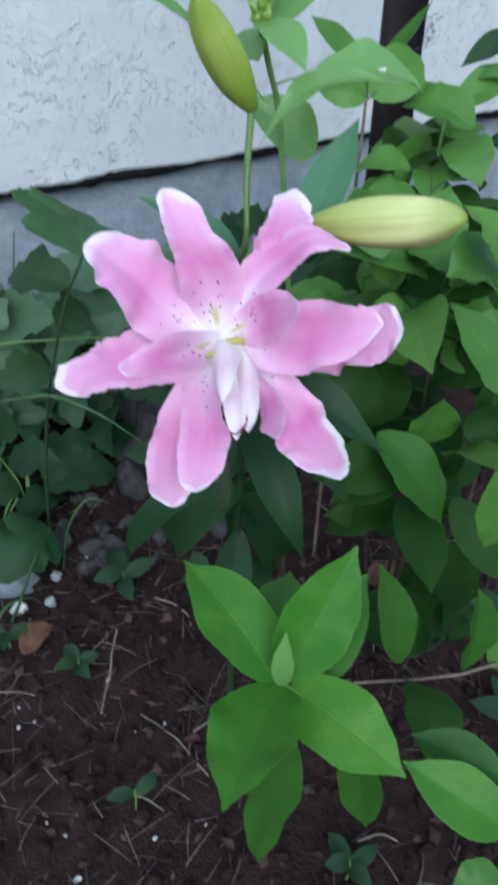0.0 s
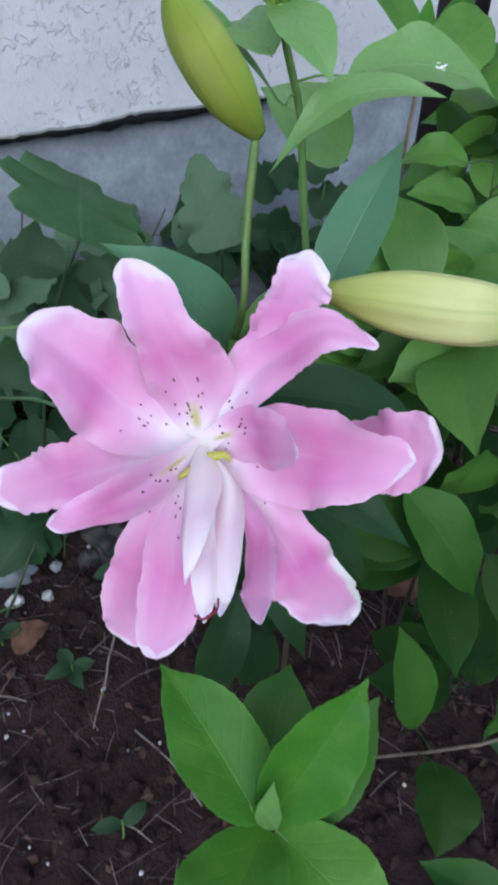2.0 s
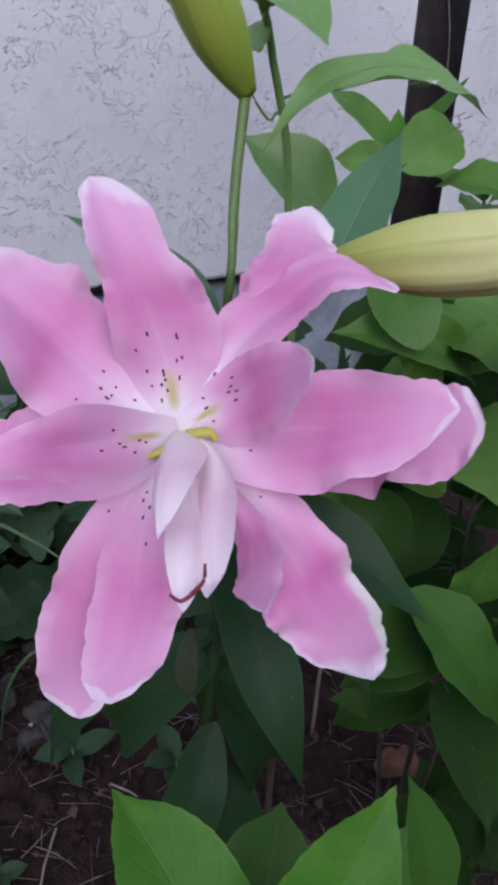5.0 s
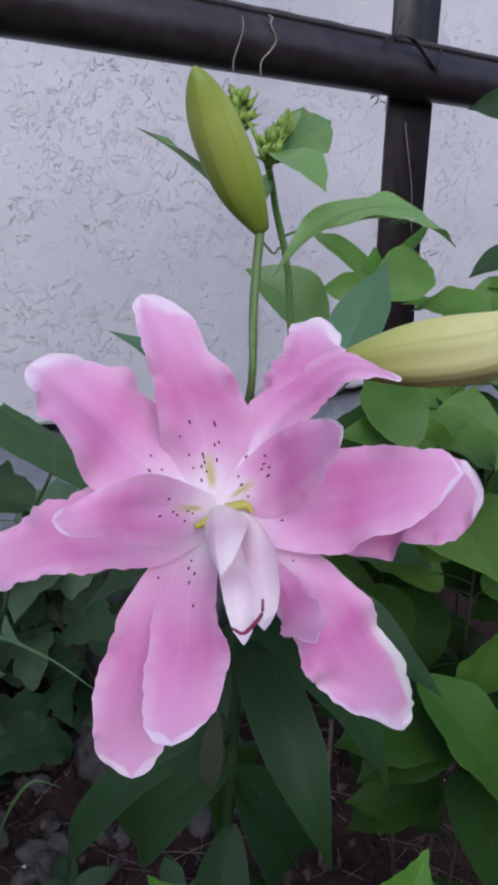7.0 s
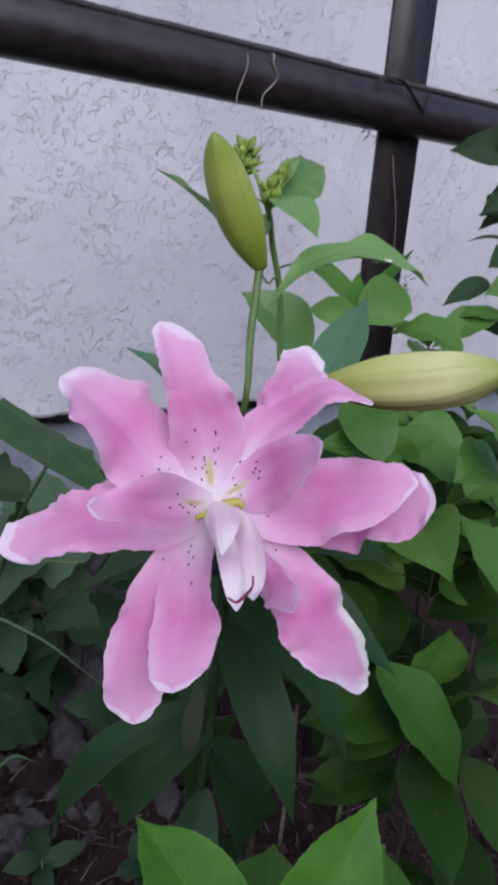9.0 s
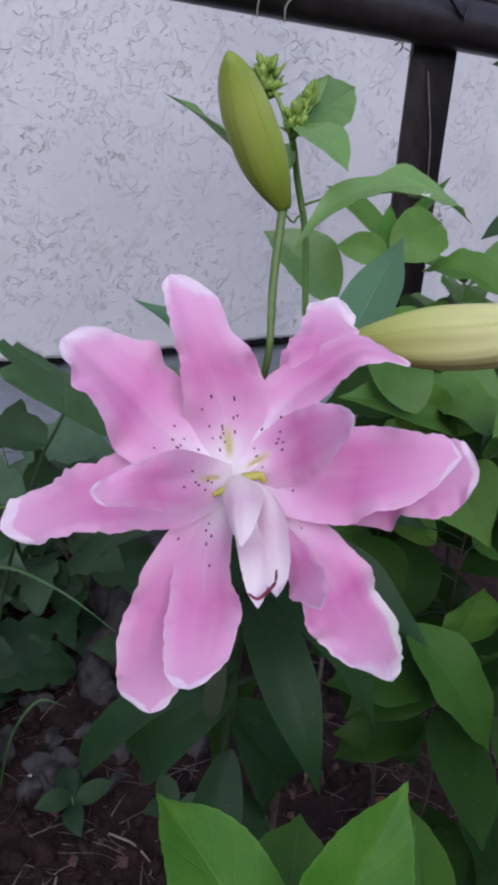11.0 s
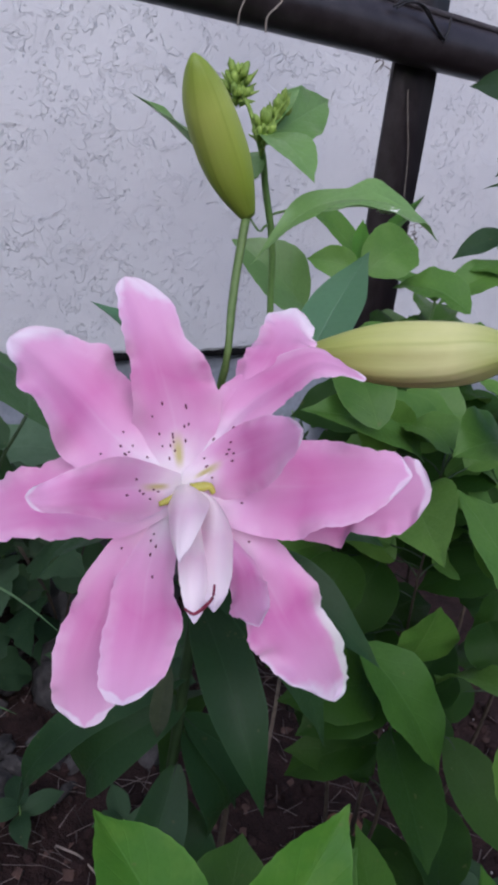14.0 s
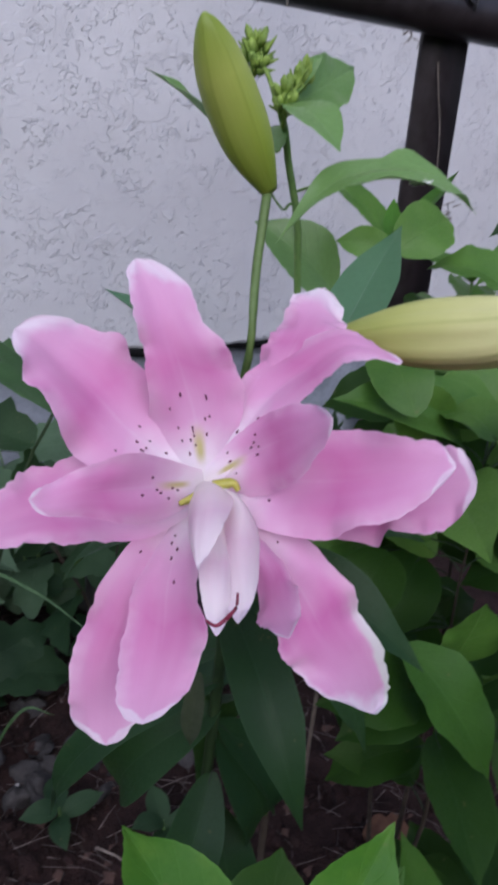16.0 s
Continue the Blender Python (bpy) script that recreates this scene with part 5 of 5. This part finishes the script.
# ---------------------------------------------------------------- weeds by the wall
def lobed(u):
    """Half-width of a broad, unevenly lobed leaf."""
    return ovate(u) * (1 + 0.16 * sin(u * 17 + 0.6) + 0.09 * sin(u * 37))


def heart(u):
    """Half-width of a heart-shaped leaf, broadest near its foot."""
    return max(1 - u ** 2.2, 0.0) ** 0.7 * (0.45 + 0.55 * min(u / 0.22, 1.0) ** 0.6) * (1 + 0.14 * sin(u * 21) + 0.07 * sin(u * 47))


def build_weed(x, y, height, leaves, size, seed, mat, label):
    rnd = random.Random(seed)
    p = thing("weed", (x, y, 0.0), label, "weed", "weeds by the wall")
    s = []
    for k in range(3):
        a = rnd.uniform(0, 2 * pi)
        r = height * rnd.uniform(0.15, 0.45)
        top = (x + cos(a) * r, y + sin(a) * r * 0.6, height * rnd.uniform(0.7, 1.0))
        s.append([(x, y, -0.01), (x + cos(a) * r * 0.3, y + sin(a) * r * 0.2, height * 0.4), top])
    stalks(p, s, 0.0022, 0.0012, STEM_BROWN if seed % 2 else STEM)
    for k in range(leaves):
        pts = s[k % 3]
        q = glide(pts, rnd.uniform(0.3, 1.0))
        a = rnd.uniform(0, 2 * pi)
        d = V((cos(a), sin(a), rnd.uniform(-0.35, 0.3))).normalized()
        w = size * rnd.uniform(0.7, 1.2)
        b = q + d * rnd.uniform(0.015, 0.04)
        leaf(p, b, b + d * w * rnd.uniform(1.15, 1.7), w, mat, rnd.uniform(0.004, 0.022), SKYWARD if k % 2 else VIEWWARD, s, (lobed, heart, lobed)[k % 3], 20, 10)


for k, (x, y, h, n, size, pale) in enumerate((
        (0.12, 1.24, 0.34, 13, 0.085, 1), (0.27, 1.30, 0.40, 16, 0.090, 1), (0.36, 1.24, 0.38, 14, 0.085, 1), (0.43, 1.30, 0.32, 12, 0.080, 1), (0.55, 1.28, 0.34, 12, 0.09, 0),
        (0.70, 1.22, 0.30, 11, 0.085, 0), (0.86, 1.27, 0.34, 12, 0.085, 0), (0.20, 1.20, 0.36, 13, 0.085, 1), (0.20, 1.02, 0.16, 6, 0.075, 0),
        (0.80, 1.02, 0.26, 11, 0.08, 0), (1.02, 1.15, 0.35, 12, 0.085, 0),
        (1.18, 1.25, 0.34, 12, 0.085, 0), (-0.06, 1.25, 0.30, 10, 0.085, 0), (0.50, 0.95, 0.13, 8, 0.065, 0), (0.14, 0.98, 0.10, 6, 0.060, 0), (0.44, 1.12, 0.22, 10, 0.080, 0))):
    build_weed(x, y, h, n, size, 20 + k, LEAF_WEED if pale else LEAF_DARK, "pale grey-green broad-leaved weed against the wall" if pale else "dark broad-leaved weed at the foot of the wall")


def broad_weed(foot, top, spine, half, face, label, mat):
    """A weed with one large leaf on a long bent stalk."""
    p = thing("weed", foot, label, "weed", "broad-leaved weeds")
    f, t = V(foot), V(top)
    stalks(p, [[f - V((0, 0, 0.01)), f.lerp(t, 0.5) + V((0.012, 0.0, 0.03)), t]], 0.0026, 0.0017, STEM_SHADED)
    bm = bmesh.new()
    blade(bm, [t, *spine], half, heart, face, face, cup=-0.12, crease=-0.18, ruffle=half * 0.10, waves=2.2, seed=half * 40, nu=26, nv=14, saw=half * 0.03)
    part("leaf", bm, mat, p)
    return p


broad_weed((0.53, 1.04, 0.0), (0.515, 0.955, 0.392), [V((0.512, 0.990, 0.45)), V((0.509, 1.020, 0.502))], 0.046, V((-0.4, -0.8, 0.45)), "weed with one large pale pointed leaf", LEAF_WEED)
broad_weed((0.09, 0.79, 0.0), (0.20, 0.885, 0.07), [V((0.16, 0.86, 0.085)), V((0.10, 0.83, 0.055))], 0.055, V((0.1, -0.5, 0.85)), "low weed with one broad dark green leaf", LEAF_LILY)
broad_weed((0.05, 0.95, 0.0), (0.19, 0.97, 0.25), [V((0.13, 0.93, 0.27)), V((0.07, 0.90, 0.24))], 0.050, V((0.0, -0.5, 0.85)), "weed with one broad dark green leaf", LEAF_LILY)


# ---------------------------------------------------------------- a taller weed with a long-stalked leaf
def build_tall_weed():
    p = thing("weed", (0.20, 0.93, 0.0), "tall thin-stemmed weed with a broad drooping yellow-green leaf", "weed")
    s = [[(0.20, 0.93, -0.01), (0.22, 0.88, 0.25), (0.255, 0.835, 0.44), (0.287, 0.815, 0.526)],
         [(0.150, 0.882, 0.412), (0.22, 0.88, 0.399), (0.29, 0.88, 0.384), (0.36, 0.882, 0.366)]]
    stalks(p, s[:1], 0.0026, 0.0018, STEM_SHADED)
    stalks(p, s[1:], 0.0016, 0.0012, STEM)
    bm = bmesh.new()
    blade(bm, [V((0.287, 0.812, 0.524)), V((0.305, 0.865, 0.537)), V((0.322, 0.915, 0.536)), V((0.336, 0.960, 0.526))], 0.082, heart, V((0.53, -0.2, 0.83)), V((0.45, -0.2, 0.85)),
          cup=-0.10, crease=0.10, ruffle=0.012, waves=2.4, seed=3.0, nu=34, nv=16, saw=0.002)
    part("leaf", bm, LEAF_DULL, p)
    leaf(p, (0.270, 0.822, 0.49), (0.215, 0.90, 0.48), 0.06, LEAF_DARK, 0.012, SKYWARD, s, lobed)
    leaf(p, (0.25, 0.84, 0.43), (0.31, 0.90, 0.42), 0.06, LEAF_DARK, 0.012, VIEWWARD, s, lobed)
    leaf(p, (0.235, 0.86, 0.37), (0.16, 0.86, 0.36), 0.06, LEAF_DARK, 0.012, VIEWWARD, s, lobed)


build_tall_weed()


# ---------------------------------------------------------------- on the soil
def scatter(name, label, category, count, seed, maker, mat, area=(-0.15, 1.0, 0.12, 1.35)):
    rnd = random.Random(seed)
    bm = bmesh.new()
    for k in range(count):
        x, y = rnd.uniform(area[0], area[1]), rnd.uniform(area[2], area[3])
        maker(bm, x, y, ground_height(x, y), rnd, k)
    return solid(name, bm, mat, label, category, kind="stuff")


def straw_bit(bm, x, y, z, rnd, k):
    a, ln = rnd.uniform(0, 2 * pi), rnd.uniform(0.012, 0.06) * (1.6 if k % 9 == 0 else 1)
    d = V((cos(a), sin(a), rnd.uniform(-0.05, 0.22))) * ln
    p = V((x, y, z + rnd.uniform(0.001, 0.007)))
    tube(bm, [p, p + d * 0.5 + V((rnd.uniform(-1, 1), rnd.uniform(-1, 1), 0.6)) * ln * 0.05, p + d], rnd.uniform(0.0003, 0.0010), 0.0003, 4, 4)


def clod(bm, x, y, z, rnd, k):
    r = rnd.uniform(0.003, 0.011) * (1.7 if k % 23 == 0 else 1)
    lump(bm, (x, y, z + r * 0.25), r, (1, rnd.uniform(0.7, 1.0), rnd.uniform(0.5, 0.8)), 0.5, rnd.uniform(0, 90), 2 if r > 0.008 else 1)


def grit(bm, x, y, z, rnd, k):
    r = rnd.uniform(0.0012, 0.0035)
    lump(bm, (x, y, z + r * 0.4), r, (1, 0.8, 0.6), 0.3, rnd.uniform(0, 90), 1)


def chip(bm, x, y, z, rnd, k):
    """A curled flake of dead leaf or bark."""
    a, ln = rnd.uniform(0, 2 * pi), rnd.uniform(0.008, 0.022)
    d = V((cos(a), sin(a), rnd.uniform(-0.1, 0.3))) * ln
    p = V((x, y, z + 0.003))
    blade(bm, [p, p + d * 0.5 + V((0, 0, ln * 0.15)), p + d], ln * rnd.uniform(0.12, 0.32), lobed, (rnd.uniform(-0.6, 0.6), rnd.uniform(-0.6, 0.6), 1), (0, 0, 1), cup=rnd.uniform(-0.5, 0.5), seed=k, nu=5, nv=4)


scatter("soil_clods", "crumbly dark lumps of garden soil", "soil", 2200, 1, clod, SOIL)
scatter("dry_straw", "dry straw and root fibres strewn on the soil", "straw", 1700, 2, straw_bit, STRAW)
scatter("grit", "pale grit lying on the soil", "grit", 60, 3, grit, PEBBLE)
scatter("leaf_litter", "small brown flakes of dead leaves on the soil", "leaf litter", 900, 4, chip, LITTER)


def rock(name, at, r, squash, seed, mat, label, category, group=""):
    bm = bmesh.new()
    lump(bm, at, r, squash, 0.45, seed, 3)
    return solid(name, bm, mat, label, category, group)


rock("stone", (0.116, 0.812, 0.008), 0.013, (1.0, 0.8, 0.7), 3, PEBBLE, "pale rounded stone lying on the soil", "stone", "stones on the soil")
rock("stone", (0.16, 0.80, 0.008), 0.011, (1.0, 0.8, 0.7), 5, STONE, "small grey stone lying on the soil", "stone", "stones on the soil")
rock("stone", (0.185, 0.845, 0.008), 0.009, (1.0, 0.9, 0.7), 6, STONE, "small grey stone lying on the soil", "stone", "stones on the soil")
rock("stone", (0.44, 1.02, 0.03), 0.080, (1.0, 0.7, 0.8), 17, STONE_DARK, "large rough grey-brown stone by the wall", "stone", "stones on the soil")
rock("stone", (0.128, 0.862, 0.006), 0.055, (1.0, 0.6, 0.34), 21, CONCRETE, "flat grey lump of concrete half sunk in soil", "stone", "stones on the soil")
rock("stone", (0.085, 0.915, 0.006), 0.080, (1.0, 0.6, 0.34), 8, CONCRETE, "flat grey lump of concrete half sunk in soil", "stone", "stones on the soil")
rock("stone", (0.50, 1.20, 0.04), 0.08, (1.0, 0.7, 0.8), 9, STONE_GREY, "large rough grey stone by the wall", "stone", "stones on the soil")
rock("stone", (0.38, 1.00, 0.015), 0.05, (1.0, 0.8, 0.5), 12, STONE_DARK, "rough grey stone by the wall", "stone", "stones on the soil")


def boulder(at, r, squash, seed, label):
    """A big rough stone with broken faces."""
    bm = bmesh.new()
    ds, fs = ball(5)
    made = []
    for d in ds:
        q = d * 1.6 + V((seed, seed * 2.1, 0))
        k = 1 + 0.30 * noise.noise(q) + 0.12 * noise.noise(q * 3.1) + 0.05 * abs(noise.noise(q * 8.0)) + 0.02 * noise.noise(q * 21.0)
        k = min(k, 0.93 + 0.10 * noise.noise(q * 0.9 + V((5, 0, 0))))
        made.append(bm.verts.new(V(at) + V((d.x * squash[0], d.y * squash[1], d.z * squash[2])) * r * k))
    for f in fs:
        bm.faces.new([made[q] for q in f])
    return solid("boulder", bm, STONE_GREY, label, "stone", "stones on the soil")


boulder((0.60, 1.22, 0.07), 0.145, (1.1, 0.75, 1.05), 4, "big rough grey stone leaning against the footing")
rub = random.Random(31)
for k in range(42):
    x, y, r = rub.uniform(0.22, 0.56), rub.uniform(0.80, 1.12), rub.uniform(0.008, 0.032)
    rock("stone", (x, y, r * 0.1), r, (1.0, rub.uniform(0.6, 0.9), rub.uniform(0.35, 0.6)), 40 + k, STONE_DARK, "rough grey-brown lump of rubble sunk in soil", "stone", "rubble by the wall")
for at, r, sd in (((0.182, 0.628, 0.004), 0.0048, 1), ((0.056, 0.624, 0.003), 0.0036, 2), ((0.057, 0.412, 0.004), 0.0050, 3), ((0.66, 0.49, 0.004), 0.0045, 4), ((0.24, 0.86, 0.005), 0.005, 5), ((0.335, 0.62, 0.003), 0.003, 6)):
    rock("pebble", at, r, (1.0, 0.7, 0.6), sd, PEBBLE, "small white pebble lying on the soil", "pebble", "white pebbles")


def dead_leaf(at, d, w, seed):
    bm = bmesh.new()
    p, d = V(at), V(d)
    blade(bm, [p, p + d * 0.5 + V((0, 0, 0.012)), p + d], w / 2, egg, (-0.2, -0.4, 0.9), (0.2, -0.2, 0.9), cup=0.3, crease=0.3, ruffle=0.004, seed=seed, nu=14, nv=8)
    solid("dead_leaf", bm, DRYLEAF, "curled reddish-brown dead leaf on the soil", "leaf", "dead leaves")


dead_leaf((0.095, 0.730, 0.006), (0.055, 0.022, 0.006), 0.034, 1)
dead_leaf((0.60, 0.60, 0.004), (0.05, -0.06, 0.004), 0.04, 2)


def twig(pts, r, label):
    bm = bmesh.new()
    tube(bm, pts, r, r * 0.6, 7, 18, 0.002, r * 5000)
    solid("twig", bm, TWIG_PALE, label, "twig", "twigs on the soil")


G = ground_height
for a, b, r in (((0.225, 0.70), (0.155, 0.585), 0.0016), ((0.30, 0.49), (0.245, 0.50), 0.0018), ((0.345, 0.285), (0.385, 0.262), 0.0014), ((0.20, 0.56), (0.235, 0.44), 0.0013),
                ((0.13, 0.475), (0.17, 0.43), 0.0012), ((0.30, 0.73), (0.33, 0.66), 0.0015), ((0.02, 0.70), (0.09, 0.66), 0.0012)):
    p, q = V((a[0], a[1], G(*a) + 0.004)), V((b[0], b[1], G(*b) + 0.004))
    twig([p, p.lerp(q, 0.5) + V((0.004, 0.003, 0.005)), q], r, "dry pale twig lying on dark soil")


def seedling(x, y, n, size, seed):
    rnd = random.Random(seed)
    p = thing("seedling", (x, y, G(x, y)), "small green seedling in bare soil", "seedling", "seedlings")
    s = [[(x, y, -0.005), (x + 0.004, y, 0.018), (x + 0.005, y + 0.004, 0.035)]]
    stalks(p, s, 0.0012, 0.0008, STEM)
    for k in range(n):
        a = 2 * pi * k / n + rnd.uniform(-0.4, 0.4)
        b = V((x + 0.005, y + 0.004, 0.022 + 0.006 * (k % 3)))
        leaf(p, b, b + V((cos(a), sin(a), rnd.uniform(-0.1, 0.4))) * size * rnd.uniform(0.8, 1.2), size * 0.55, LEAF_DARK, 0.004, SKYWARD, s, nu=10, nv=6)


for k, (x, y, n, size) in enumerate(((0.150, 0.660, 4, 0.034), (0.266, 0.775, 4, 0.05), (0.142, 0.452, 2, 0.030), (0.31, 0.262, 4, 0.035), (0.080, 0.750, 3, 0.036), (0.70, 0.42, 5, 0.05), (0.60, 0.30, 5, 0.05), (0.37, 0.70, 4, 0.05))):
    seedling(x, y, n, size, 60 + k)


# ---------------------------------------------------------------- blades of grass among the weeds
def grass(pts, half, label):
    bm = bmesh.new()
    blade(bm, [V(p) for p in pts], half, lambda u: max(1 - u ** 3, 0.03) * min(1, 0.5 + u), (0.2, -0.5, 0.8), (0.3, -0.6, 0.6), crease=0.25, nu=24, nv=4)
    solid("grass_blade", bm, LEAF_DULL, label, "grass", "grass blades")


grass([(0.08, 0.95, 0.0), (0.12, 0.87, 0.30), (0.187, 0.753, 0.398), (0.230, 0.685, 0.405), (0.271, 0.614, 0.382)], 0.0028, "long pale grass blade arching over the weeds")
grass([(0.20, 0.86, 0.0), (0.215, 0.84, 0.10), (0.245, 0.82, 0.16), (0.275, 0.80, 0.155)], 0.0022, "thin bent grass blade in the soil")
grass([(0.03, 0.66, 0.0), (0.05, 0.67, 0.10), (0.085, 0.69, 0.15), (0.13, 0.71, 0.13)], 0.0024, "thin bent grass blade in the soil")
